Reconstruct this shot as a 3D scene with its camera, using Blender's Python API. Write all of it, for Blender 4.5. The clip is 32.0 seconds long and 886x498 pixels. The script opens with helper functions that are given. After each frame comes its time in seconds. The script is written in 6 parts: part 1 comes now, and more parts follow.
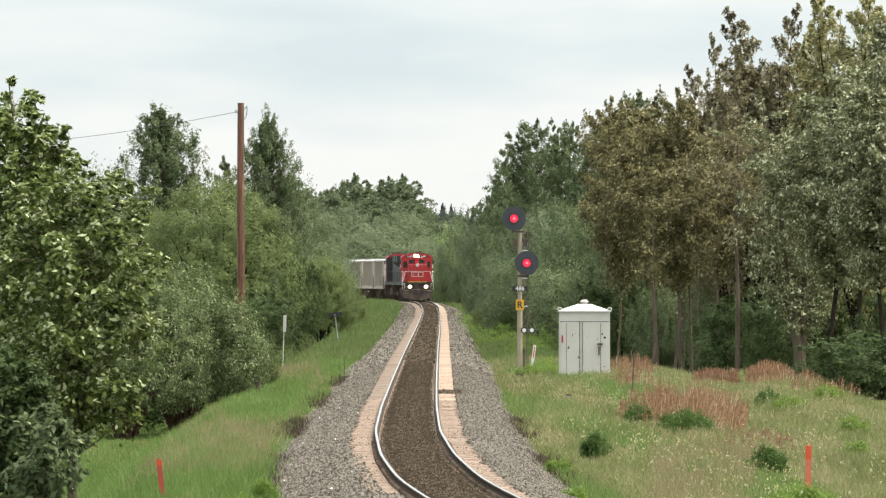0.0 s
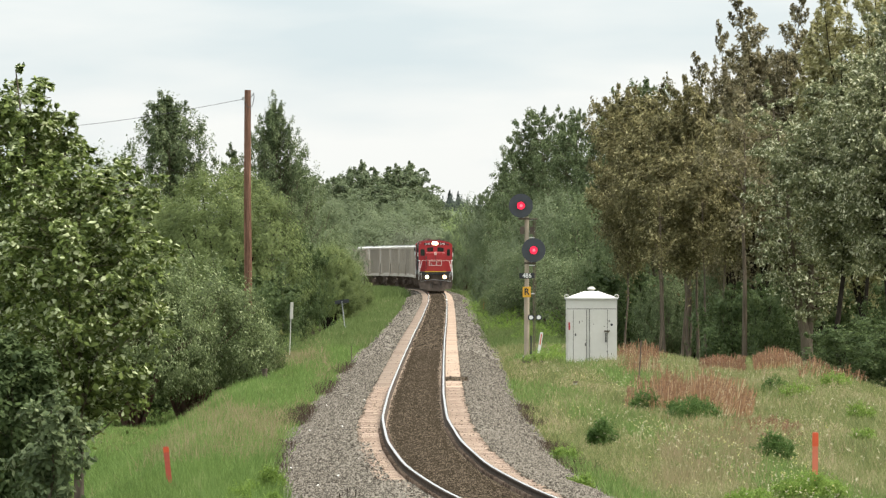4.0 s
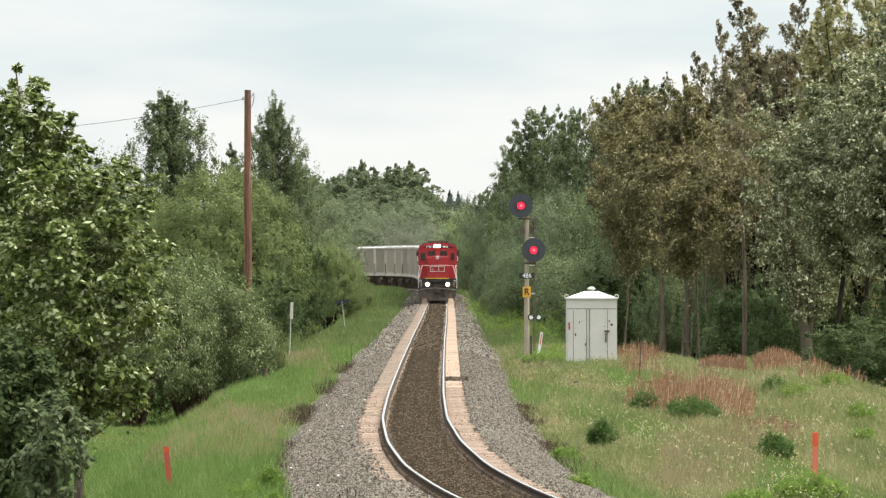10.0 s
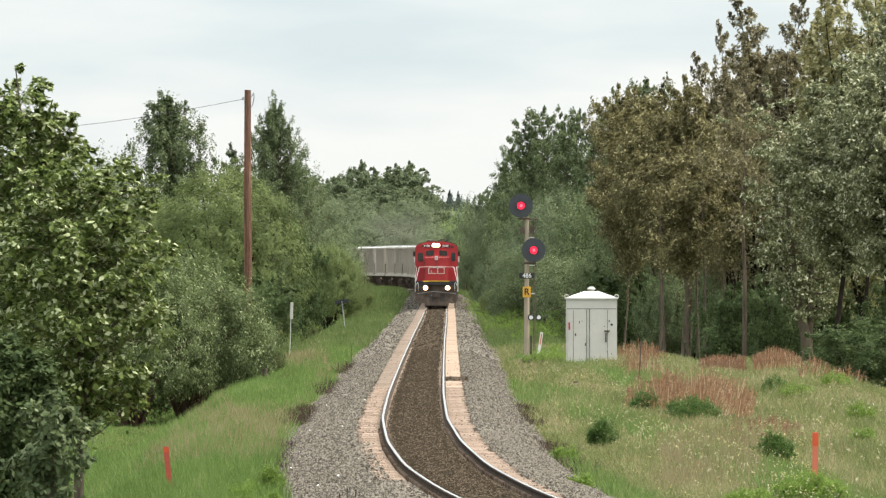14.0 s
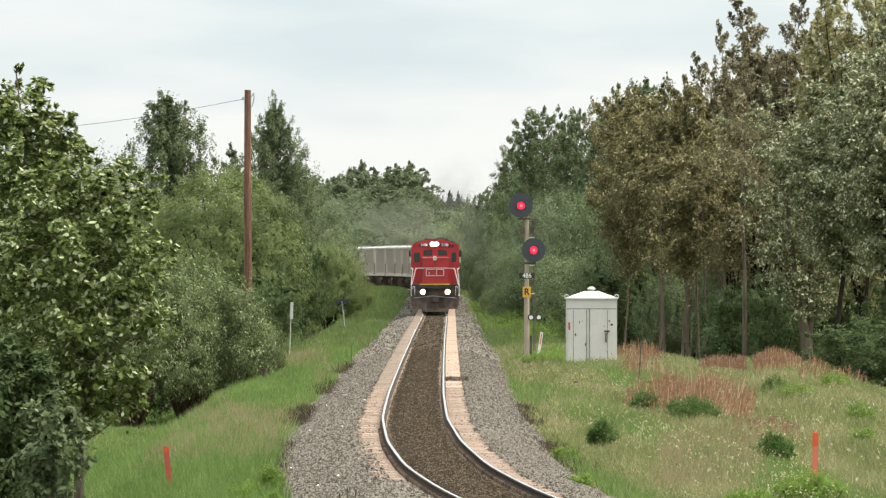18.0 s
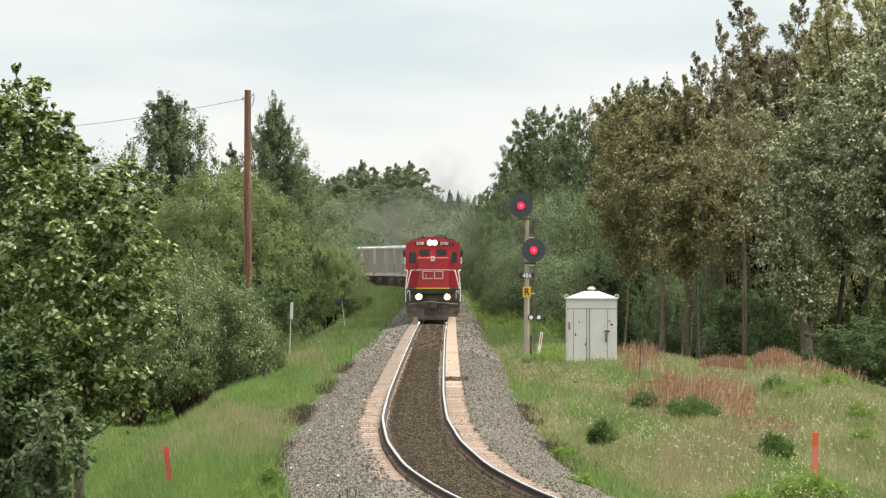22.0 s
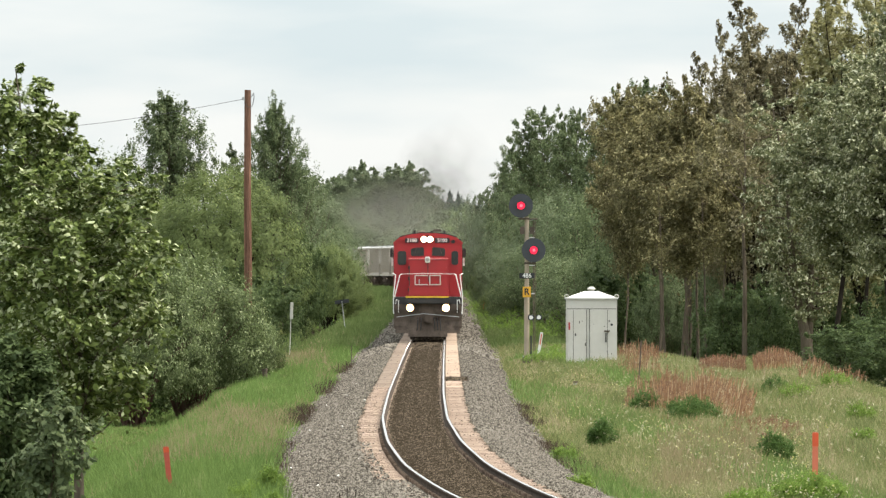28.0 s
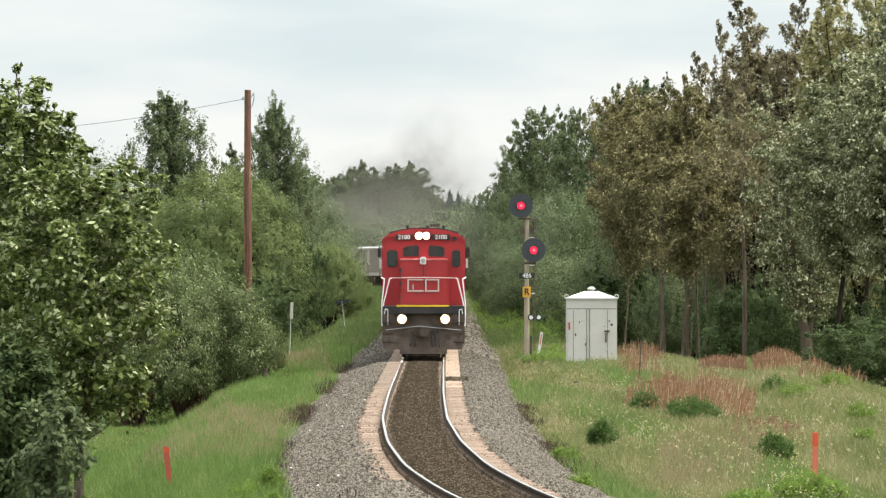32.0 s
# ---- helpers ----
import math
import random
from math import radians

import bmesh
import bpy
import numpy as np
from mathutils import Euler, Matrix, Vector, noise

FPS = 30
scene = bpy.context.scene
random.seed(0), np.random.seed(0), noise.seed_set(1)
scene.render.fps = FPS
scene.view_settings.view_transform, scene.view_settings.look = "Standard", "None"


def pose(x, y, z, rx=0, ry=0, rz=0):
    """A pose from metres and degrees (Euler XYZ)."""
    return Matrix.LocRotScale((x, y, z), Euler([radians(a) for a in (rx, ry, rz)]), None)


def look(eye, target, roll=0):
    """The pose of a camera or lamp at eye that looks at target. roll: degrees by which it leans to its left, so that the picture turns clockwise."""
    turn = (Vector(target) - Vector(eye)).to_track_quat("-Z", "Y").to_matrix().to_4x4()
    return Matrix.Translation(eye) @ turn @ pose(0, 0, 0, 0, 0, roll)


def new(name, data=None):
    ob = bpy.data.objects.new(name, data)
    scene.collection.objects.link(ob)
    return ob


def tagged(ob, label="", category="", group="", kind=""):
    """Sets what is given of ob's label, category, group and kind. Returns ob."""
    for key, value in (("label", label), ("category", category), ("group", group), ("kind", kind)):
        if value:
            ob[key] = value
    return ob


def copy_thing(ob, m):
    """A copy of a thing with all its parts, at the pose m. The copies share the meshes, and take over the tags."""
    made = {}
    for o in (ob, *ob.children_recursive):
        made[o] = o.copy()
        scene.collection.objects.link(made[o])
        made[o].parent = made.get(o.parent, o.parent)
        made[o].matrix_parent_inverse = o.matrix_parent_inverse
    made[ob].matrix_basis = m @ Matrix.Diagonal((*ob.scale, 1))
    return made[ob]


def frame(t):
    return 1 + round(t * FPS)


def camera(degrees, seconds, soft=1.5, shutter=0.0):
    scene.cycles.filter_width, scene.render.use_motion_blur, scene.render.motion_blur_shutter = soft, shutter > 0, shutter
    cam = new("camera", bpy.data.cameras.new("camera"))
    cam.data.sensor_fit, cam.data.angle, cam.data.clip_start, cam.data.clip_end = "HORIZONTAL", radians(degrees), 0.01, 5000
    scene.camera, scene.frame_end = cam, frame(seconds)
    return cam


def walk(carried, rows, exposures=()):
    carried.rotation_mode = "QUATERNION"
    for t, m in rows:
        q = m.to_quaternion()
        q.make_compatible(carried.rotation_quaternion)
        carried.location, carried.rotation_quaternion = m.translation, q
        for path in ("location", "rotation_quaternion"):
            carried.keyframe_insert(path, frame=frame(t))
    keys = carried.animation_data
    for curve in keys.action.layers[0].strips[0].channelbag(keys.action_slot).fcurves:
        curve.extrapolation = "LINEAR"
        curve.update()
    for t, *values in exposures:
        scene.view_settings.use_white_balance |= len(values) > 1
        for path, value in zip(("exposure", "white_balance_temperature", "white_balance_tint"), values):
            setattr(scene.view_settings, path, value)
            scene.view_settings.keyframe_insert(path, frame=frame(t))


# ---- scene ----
F = 18000.0          # focal length in picture widths' units, for placing things
EYE = 3.78           # height of the lens over the rails
cam = camera(2 * math.degrees(math.atan(784 / F)), 32.0, soft=1.35)


def aim(dx, dy):
    """The still tripod pose, swung by a small pan and tilt."""
    yaw = math.degrees(math.atan(-dx / F))
    tilt = math.degrees(math.atan((11 + dy) / F))
    return pose(0, 0, EYE, 90 + tilt, 0, -yaw)


SWING = [(0.0, -12.3, 22.8), (0.1, -12.3, 22.8), (0.2, -12.3, 22.6), (0.3, -12.3, 22.3), (0.4, -12.0, 21.5), (0.5, -10.8, 20.0),
         (0.6, -8.0, 17.5), (0.7, -6.0, 15.0), (0.8, -3.5, 12.8), (0.9, -1.5, 10.8), (1.0, -0.2, 9.0), (1.1, 0.0, 6.8),
         (1.2, 0.6, 4.6), (1.3, 0.6, 2.0), (1.4, 0.2, 0.5), (1.5, 0, 0), (1.7, 0, 0), (3.5, 0, 0), (5.2, -0.2, 0.8), (5.5, -0.2, 1.6),
         (5.7, 0, 0.8), (6.0, 0, 0), (7.0, 0, 0), (32.0, 0, 0)]
walk(cam, [(t, aim(dx, dy)) for t, dx, dy in SWING])

# ---- light ----
world = bpy.data.worlds.new("sky")
scene.world = world
world.use_nodes = True
wn, wl = world.node_tree.nodes, world.node_tree.links
wn.clear()
sky = wn.new("ShaderNodeTexSky")
sky.sky_type, sky.sun_disc, sky.sun_elevation, sky.sun_rotation = "NISHITA", False, radians(60), radians(85)
sky.air_density, sky.dust_density = 1.0, 2.0
coord = wn.new("ShaderNodeTexCoord")
stretch = wn.new("ShaderNodeMapping")
stretch.inputs["Scale"].default_value = (13, 5, 62)
clouds = wn.new("ShaderNodeTexNoise")
clouds.inputs["Scale"].default_value, clouds.inputs["Detail"].default_value = 1.0, 5
band = wn.new("ShaderNodeValToRGB")
band.color_ramp.elements[0].position, band.color_ramp.elements[0].color = 0.39, (0.475, 0.54, 0.56, 1)
band.color_ramp.elements[1].position, band.color_ramp.elements[1].color = 0.59, (0.645, 0.655, 0.637, 1)
dim = wn.new("ShaderNodeVectorMath")
dim.operation = "SCALE"
dim.inputs["Scale"].default_value = 0.09
veil = wn.new("ShaderNodeMix")
veil.data_type = "RGBA"
veil.inputs["Factor"].default_value = 0.88
back = wn.new("ShaderNodeBackground")
out = wn.new("ShaderNodeOutputWorld")
wl.new(coord.outputs["Generated"], stretch.inputs["Vector"])
wl.new(stretch.outputs["Vector"], clouds.inputs["Vector"])
wl.new(clouds.outputs["Fac"], band.inputs["Fac"])
wl.new(sky.outputs["Color"], dim.inputs[0])
wl.new(dim.outputs["Vector"], veil.inputs["A"])
wl.new(band.outputs["Color"], veil.inputs["B"])
# an overcast sky, three times as bright overhead as at the horizon
height_part = wn.new("ShaderNodeSeparateXYZ")
brighten = wn.new("ShaderNodeMath")
brighten.operation, brighten.use_clamp = "MAXIMUM", False
brighten.inputs[1].default_value = 0.0
gain = wn.new("ShaderNodeMath")
gain.operation = "MULTIPLY_ADD"
gain.inputs[1].default_value, gain.inputs[2].default_value = 2.0, 1.0
wl.new(coord.outputs["Generated"], height_part.inputs["Vector"])
wl.new(height_part.outputs["Z"], brighten.inputs[0])
wl.new(brighten.outputs[0], gain.inputs[0])
wl.new(gain.outputs[0], back.inputs["Strength"])
wl.new(veil.outputs["Result"], back.inputs["Color"])
wl.new(back.outputs["Background"], out.inputs["Surface"])

sun = new("sun", bpy.data.lights.new("sun", "SUN"))
sun.data.energy, sun.data.angle, sun.data.color = 4.2, radians(30), (1.0, 0.93, 0.8)
sun.matrix_world = look((46, 4, 80), (0, 0, 0))
scene.view_settings.exposure = 0.67


# ---- materials ----
def shade(name, a, b=None, rough=0.8, scale=4.0, metal=0.0, bump=0.0, bump_scale=30.0, island=False, piece=0.0, emit=None, fine=0.3, stretch=None):
    """A surface that varies between two colours by a broad noise and a fine grain."""
    m = bpy.data.materials.new(name)
    m.use_nodes = True
    n, l = m.node_tree.nodes, m.node_tree.links
    bsdf = n["Principled BSDF"]
    bsdf.inputs["Roughness"].default_value, bsdf.inputs["Metallic"].default_value = rough, metal
    if rough >= 0.8 and not metal:
        # earth, stone, bark and rust have no clear coat that would shine at a low angle
        bsdf.inputs["Specular IOR Level"].default_value = 0.0
    b = b or tuple(c * 0.7 for c in a)
    tc = n.new("ShaderNodeTexCoord")
    wide = n.new("ShaderNodeTexNoise")
    wide.inputs["Scale"].default_value, wide.inputs["Detail"].default_value = scale, 4
    place = tc.outputs["Object"]
    if stretch:
        pull = n.new("ShaderNodeMapping")
        pull.inputs["Scale"].default_value = stretch
        l.new(place, pull.inputs["Vector"])
        place = pull.outputs["Vector"]
    l.new(place, wide.inputs["Vector"])
    grain = n.new("ShaderNodeTexNoise")
    grain.inputs["Scale"].default_value, grain.inputs["Detail"].default_value = bump_scale, 3
    l.new(place, grain.inputs["Vector"])
    mixed = n.new("ShaderNodeMix")
    mixed.data_type = "FLOAT"
    mixed.inputs["Factor"].default_value = fine
    l.new(wide.outputs["Fac"], mixed.inputs["A"])
    l.new(grain.outputs["Fac"], mixed.inputs["B"])
    fac = mixed.outputs["Result"]
    if island or piece:
        own = n.new("ShaderNodeNewGeometry" if island else "ShaderNodeObjectInfo")
        more = n.new("ShaderNodeMix")
        more.data_type = "FLOAT"
        more.inputs["Factor"].default_value = 0.78 if island else piece
        l.new(fac, more.inputs["A"])
        l.new(own.outputs["Random Per Island" if island else "Random"], more.inputs["B"])
        fac = more.outputs["Result"]
    ramp = n.new("ShaderNodeValToRGB")
    ramp.color_ramp.elements[0].position, ramp.color_ramp.elements[0].color = 0.3, (*a, 1)
    ramp.color_ramp.elements[1].position, ramp.color_ramp.elements[1].color = 0.7, (*b, 1)
    l.new(fac, ramp.inputs["Fac"])
    l.new(ramp.outputs["Color"], bsdf.inputs["Base Color"])
    if bump:
        bp = n.new("ShaderNodeBump")
        bp.inputs["Strength"].default_value, bp.inputs["Distance"].default_value = bump, 0.03
        l.new(grain.outputs["Fac"], bp.inputs["Height"])
        l.new(bp.outputs["Normal"], bsdf.inputs["Normal"])
    if emit:
        bsdf.inputs["Emission Color"].default_value, bsdf.inputs["Emission Strength"].default_value = (*emit[0], 1), emit[1]
    return m


def leafy(name, dark, mid, pale, share=0.85, rough=0.6, stretch=(1, 1, 1), noise_scale=0.9, noise_gain=0.8, each=0.7):
    """Leaves: each one its own tint; a few show their pale side."""
    m = bpy.data.materials.new(name)
    m.use_nodes = True
    n, l = m.node_tree.nodes, m.node_tree.links
    bsdf = n["Principled BSDF"]
    bsdf.inputs["Roughness"].default_value, bsdf.inputs["Specular IOR Level"].default_value = rough, 0.1
    geo = n.new("ShaderNodeNewGeometry")
    tc = n.new("ShaderNodeTexCoord")
    wide = n.new("ShaderNodeTexNoise")
    wide.inputs["Scale"].default_value, wide.inputs["Detail"].default_value = noise_scale, 3
    squash = n.new("ShaderNodeMapping")
    squash.inputs["Scale"].default_value = stretch
    l.new(tc.outputs["Object"], squash.inputs["Vector"])
    l.new(squash.outputs["Vector"], wide.inputs["Vector"])
    mixed = n.new("ShaderNodeMath")
    mixed.operation = "MULTIPLY_ADD"
    mixed.inputs[1].default_value, mixed.inputs[2].default_value = noise_gain, -noise_gain / 2 + 0.5 * (1 - each)
    l.new(wide.outputs["Fac"], mixed.inputs[0])
    add = n.new("ShaderNodeMath")
    add.operation = "MULTIPLY_ADD"
    add.inputs[1].default_value = each
    l.new(geo.outputs["Random Per Island"], add.inputs[0])
    l.new(mixed.outputs[0], add.inputs[2])
    ramp = n.new("ShaderNodeValToRGB")
    el = ramp.color_ramp.elements
    el[0].position, el[0].color = 0.0, (*dark, 1)
    el[1].position, el[1].color = share - 0.05, (*mid, 1)
    e = el.new(min(share + 0.1, 1.0))
    e.color = (*pale, 1)
    l.new(add.outputs[0], ramp.inputs["Fac"])
    l.new(ramp.outputs["Color"], bsdf.inputs["Base Color"])
    thin = n.new("ShaderNodeBsdfTranslucent")
    l.new(ramp.outputs["Color"], thin.inputs["Color"])
    mix = n.new("ShaderNodeMixShader")
    mix.inputs["Fac"].default_value = 0.4
    l.new(bsdf.outputs["BSDF"], mix.inputs[1])
    l.new(thin.outputs["BSDF"], mix.inputs[2])
    l.new(mix.outputs["Shader"], n["Material Output"].inputs["Surface"])
    return m


M = dict(
    soil=shade("soil_and_turf", (0.045, 0.06, 0.018), (0.085, 0.08, 0.036), scale=0.25, bump=0.8, bump_scale=9),
    ballast=shade("grey_ballast", (0.034, 0.029, 0.022), (0.075, 0.064, 0.05), scale=0.7, bump=1.0, bump_scale=16, fine=0.6),
    crib=shade("oily_crib_ballast", (0.017, 0.013, 0.009), (0.042, 0.033, 0.024), scale=0.6, bump=1.0, bump_scale=16, fine=0.6),
    stone=shade("ballast_stone", (0.04, 0.035, 0.029), (0.175, 0.158, 0.134), rough=0.9, island=True, scale=2),
    dark_stone=shade("dark_crib_stone", (0.018, 0.0145, 0.0105), (0.098, 0.077, 0.056), rough=0.9, island=True, scale=2),
    tie=shade("pale_sleeper", (0.28, 0.205, 0.158), (0.42, 0.33, 0.265), rough=0.9, scale=7, bump=0.4, bump_scale=20, piece=0.2),
    tie_far=shade("pale_sleeper_far", (0.3, 0.225, 0.175), (0.4, 0.315, 0.25), rough=0.9, scale=3, island=True),
    rail_top=shade("polished_rail_head", (0.56, 0.53, 0.5), (0.66, 0.63, 0.6), rough=0.2, metal=1.0),
    rail_side=shade("brown_rail_web", (0.05, 0.041, 0.034), (0.105, 0.086, 0.072), rough=0.85, scale=3),
    red=shade("red_loco_paint", (0.385, 0.021, 0.025), (0.31, 0.017, 0.021), rough=0.4, scale=1.2, bump=0.03, bump_scale=6),
    black=shade("black_loco_paint", (0.012, 0.012, 0.013), (0.035, 0.03, 0.028), rough=0.6, scale=2.5),
    grime=shade("grimy_running_gear", (0.06, 0.048, 0.04), (0.15, 0.118, 0.096), rough=0.85, scale=3, bump=0.4, bump_scale=15),
    white=shade("white_paint", (0.729, 0.719, 0.692), (0.636, 0.627, 0.598), rough=0.5, scale=3),
    logo=shade("faded_white_lettering", (0.56, 0.496, 0.48), (0.48, 0.4, 0.384), rough=0.5),
    yellow=shade("yellow_paint", (0.637, 0.425, 0.025), (0.527, 0.34, 0.025), rough=0.5),
    glass=shade("dark_glass", (0.012, 0.015, 0.013), (0.034, 0.04, 0.033), rough=0.06, scale=3),
    lamp=shade("burning_lamp", (0.9, 0.85, 0.7), rough=0.3, emit=((1.0, 0.84, 0.58), 160.0)),
    # orange glow round a burning lamp, painted as an emitting ring
    halo=shade("painted_lamp_glow", (0.9, 0.5, 0.25), rough=0.3, emit=((1.0, 0.4, 0.1), 1.6)),
    chrome=shade("lamp_rim", (0.5, 0.48, 0.45), rough=0.3, metal=1.0),
    hopper=shade("pale_grey_hopper", (0.36, 0.315, 0.262), (0.27, 0.235, 0.195), rough=0.7, scale=0.8, piece=0.35),
    hopper_roof=shade("white_hopper_roof", (0.388, 0.388, 0.375), (0.323, 0.323, 0.31), rough=0.6),
    board=shade("black_board", (0.012, 0.013, 0.016), (0.02, 0.022, 0.026), rough=0.55),
    target=shade("dark_grey_target", (0.03, 0.033, 0.04), (0.045, 0.05, 0.058), rough=0.6, scale=4),
    red_lens=shade("red_lens", (0.6, 0.01, 0.03), rough=0.2, emit=((1.0, 0.02, 0.07), 0.9)),
    red_core=shade("red_bulb", (0.9, 0.2, 0.2), rough=0.2, emit=((1.0, 0.1, 0.14), 1.2)),
    mast=shade("weathered_mast", (0.264, 0.211, 0.15), (0.352, 0.29, 0.22), rough=0.75, scale=2),
    steel=shade("galvanised_steel", (0.3, 0.31, 0.31), (0.4, 0.4, 0.4), rough=0.5, metal=0.6),
    case=shade("pale_grey_case", (0.54, 0.52, 0.475), (0.46, 0.44, 0.395), rough=0.6, scale=1.2, bump=0.05, bump_scale=8),
    lid=shade("white_case_lid", (0.56, 0.55, 0.52), (0.48, 0.47, 0.44), rough=0.6, scale=2),
    case_line=shade("dark_seam", (0.066, 0.066, 0.066), (0.106, 0.099, 0.092), rough=0.8),
    sign_amber=shade("amber_sign", (0.68, 0.357, 0.017), (0.612, 0.323, 0.017), rough=0.5),
    orange=shade("orange_stake", (0.637, 0.085, 0.025), (0.527, 0.076, 0.025), rough=0.6, scale=6),
    faded_orange=shade("faded_orange_lath", (0.595, 0.162, 0.093), (0.51, 0.128, 0.068), rough=0.7, scale=7),
    faded_red=shade("faded_red_stake", (0.46, 0.085, 0.05), (0.34, 0.06, 0.04), rough=0.7, scale=9),
    pole=shade("brown_pole", (0.05, 0.026, 0.019), (0.25, 0.14, 0.1), rough=0.9, scale=5, bump=0.6, bump_scale=20, stretch=(2.2, 2.2, 0.12)),
    twig=shade("reddish_twigs", (0.066, 0.036, 0.03), (0.132, 0.079, 0.066), rough=0.9, scale=4),
    bark=shade("grey_bark", (0.055, 0.044, 0.033), (0.17, 0.138, 0.106), rough=0.95, scale=4, bump=0.6, bump_scale=14, stretch=(1.5, 1.5, 0.3)),
    dark_bark=shade("dark_bark", (0.015, 0.012, 0.01), (0.036, 0.03, 0.024), rough=0.95, scale=3, bump=0.6, bump_scale=14),
    wire=shade("dark_wire", (0.066, 0.066, 0.066), rough=0.6),
    grass_seed=leafy("seeding_grass", (0.15, 0.14, 0.065), (0.28, 0.235, 0.13), (0.36, 0.26, 0.18), 0.75, stretch=(1, 0.05, 1)),
    grass=leafy("fresh_grass", (0.078, 0.13, 0.034), (0.172, 0.255, 0.074), (0.27, 0.28, 0.13), 0.9, stretch=(1, 0.05, 1), noise_scale=0.9, noise_gain=1.0),
    grass_verge=leafy("verge_grass", (0.075, 0.108, 0.034), (0.15, 0.2, 0.07), (0.24, 0.225, 0.12), 0.86, stretch=(1, 0.03, 1), noise_scale=0.9, noise_gain=0.9),
    grass_pale=leafy("mixed_grass", (0.09, 0.112, 0.042), (0.225, 0.24, 0.098), (0.36, 0.295, 0.185), 0.72, stretch=(1, 0.05, 1), noise_scale=0.8, noise_gain=1.1),
    straw=leafy("dry_stalks", (0.2, 0.1, 0.055), (0.4, 0.24, 0.135), (0.52, 0.4, 0.25), 0.72, noise_scale=2.5, noise_gain=1.3, each=0.9),
    clip=shade("rusty_clips", (0.1, 0.072, 0.055), (0.2, 0.15, 0.115), rough=0.8, island=True),
    rust=leafy("rusty_seed_heads", (0.11, 0.06, 0.038), (0.24, 0.135, 0.085), (0.34, 0.22, 0.15), 0.85),
    dead=leafy("dead_fringe", (0.034, 0.025, 0.018), (0.084, 0.059, 0.042), (0.149, 0.109, 0.074), 0.85),
    cream=shade("cream_seed", (0.38, 0.34, 0.22), (0.5, 0.46, 0.33), rough=0.8, island=True),
    flower=shade("yellow_flowers", (0.4, 0.36, 0.1), (0.44, 0.42, 0.24), rough=0.7, island=True),
    leaf_near=leafy("leaves_with_pale_backs", (0.038, 0.058, 0.015), (0.172, 0.218, 0.06), (0.52, 0.56, 0.34), 0.83, noise_scale=1.5, noise_gain=1.3, each=1.0),
    leaf_green=leafy("green_leaves", (0.055, 0.078, 0.036), (0.15, 0.187, 0.088), (0.27, 0.305, 0.165), 0.88, noise_scale=1.1, noise_gain=1.3, each=0.85),
    leaf_light=leafy("light_willow_leaves", (0.066, 0.09, 0.032), (0.168, 0.208, 0.075), (0.3, 0.34, 0.125), 0.84, noise_scale=0.5, noise_gain=1.0, each=0.6),
    leaf_shrub=leafy("shrub_leaves", (0.045, 0.062, 0.026), (0.142, 0.182, 0.07), (0.38, 0.43, 0.24), 0.86, noise_scale=1.6, each=0.95),
    leaf_brown=leafy("seed_laden_brown_leaves", (0.068, 0.064, 0.03), (0.2, 0.179, 0.082), (0.4, 0.365, 0.2), 0.85, noise_scale=1.1, noise_gain=1.2, each=0.95),
    leaf_olive=leafy("olive_leaves", (0.095, 0.085, 0.048), (0.26, 0.228, 0.13), (0.47, 0.43, 0.3), 0.85, noise_scale=1.6, each=0.9),
    leaf_silver=leafy("silvery_leaves", (0.072, 0.085, 0.042), (0.215, 0.228, 0.112), (0.58, 0.58, 0.42), 0.81, noise_scale=1.6, noise_gain=1.0, each=1.0),
    leaf_gold=leafy("yellowish_leaves", (0.15, 0.142, 0.064), (0.36, 0.34, 0.16), (0.56, 0.53, 0.36), 0.85, noise_scale=1.6, each=0.9),
    leaf_weed=leafy("rich_green_weed_leaves", (0.04, 0.08, 0.02), (0.105, 0.17, 0.045), (0.18, 0.25, 0.085), 0.9),
    leaf_bright=leafy("bright_fresh_leaves", (0.1, 0.165, 0.03), (0.21, 0.3, 0.065), (0.28, 0.34, 0.11), 0.9),
    # shade below the canopy is put into this dark leaf colour
    leaf_shaded=leafy("shade_toned_leaves", (0.036, 0.057, 0.021), (0.096, 0.132, 0.05), (0.155, 0.19, 0.08), 0.9, noise_scale=1.4, noise_gain=1.0),
    # distance haze is put into the base colour: paler, greyer leaves
    leaf_hazed=leafy("haze_greyed_leaves", (0.09, 0.116, 0.062), (0.172, 0.208, 0.115), (0.25, 0.275, 0.165), 0.88, noise_scale=1.0, each=0.6),
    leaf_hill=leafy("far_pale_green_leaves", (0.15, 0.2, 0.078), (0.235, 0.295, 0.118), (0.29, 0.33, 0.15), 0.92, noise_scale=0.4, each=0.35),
    smoke=None,
    # blue-grey of the ridge is distance haze mixed into the leaf colour
    far_wood=leafy("haze_toned_ridge", (0.085, 0.105, 0.09), (0.12, 0.142, 0.118), (0.14, 0.16, 0.13), 0.9, noise_scale=0.5),
    needle=leafy("dark_spruce", (0.05, 0.065, 0.055), (0.085, 0.1, 0.085), (0.1, 0.12, 0.09), 0.9),
)


haze = bpy.data.materials.new("thin_exhaust_smoke")
haze.use_nodes = True
hn, hl = haze.node_tree.nodes, haze.node_tree.links
hn["Principled BSDF"].inputs["Base Color"].default_value = (0.18, 0.168, 0.145, 1)
hn["Principled BSDF"].inputs["Roughness"].default_value = 1.0
clear_part = hn.new("ShaderNodeBsdfTransparent")
thin_mix = hn.new("ShaderNodeMixShader")
thickness = hn.new("ShaderNodeAttribute")
thickness.attribute_name = "smoke_amount"
swirl = hn.new("ShaderNodeTexNoise")
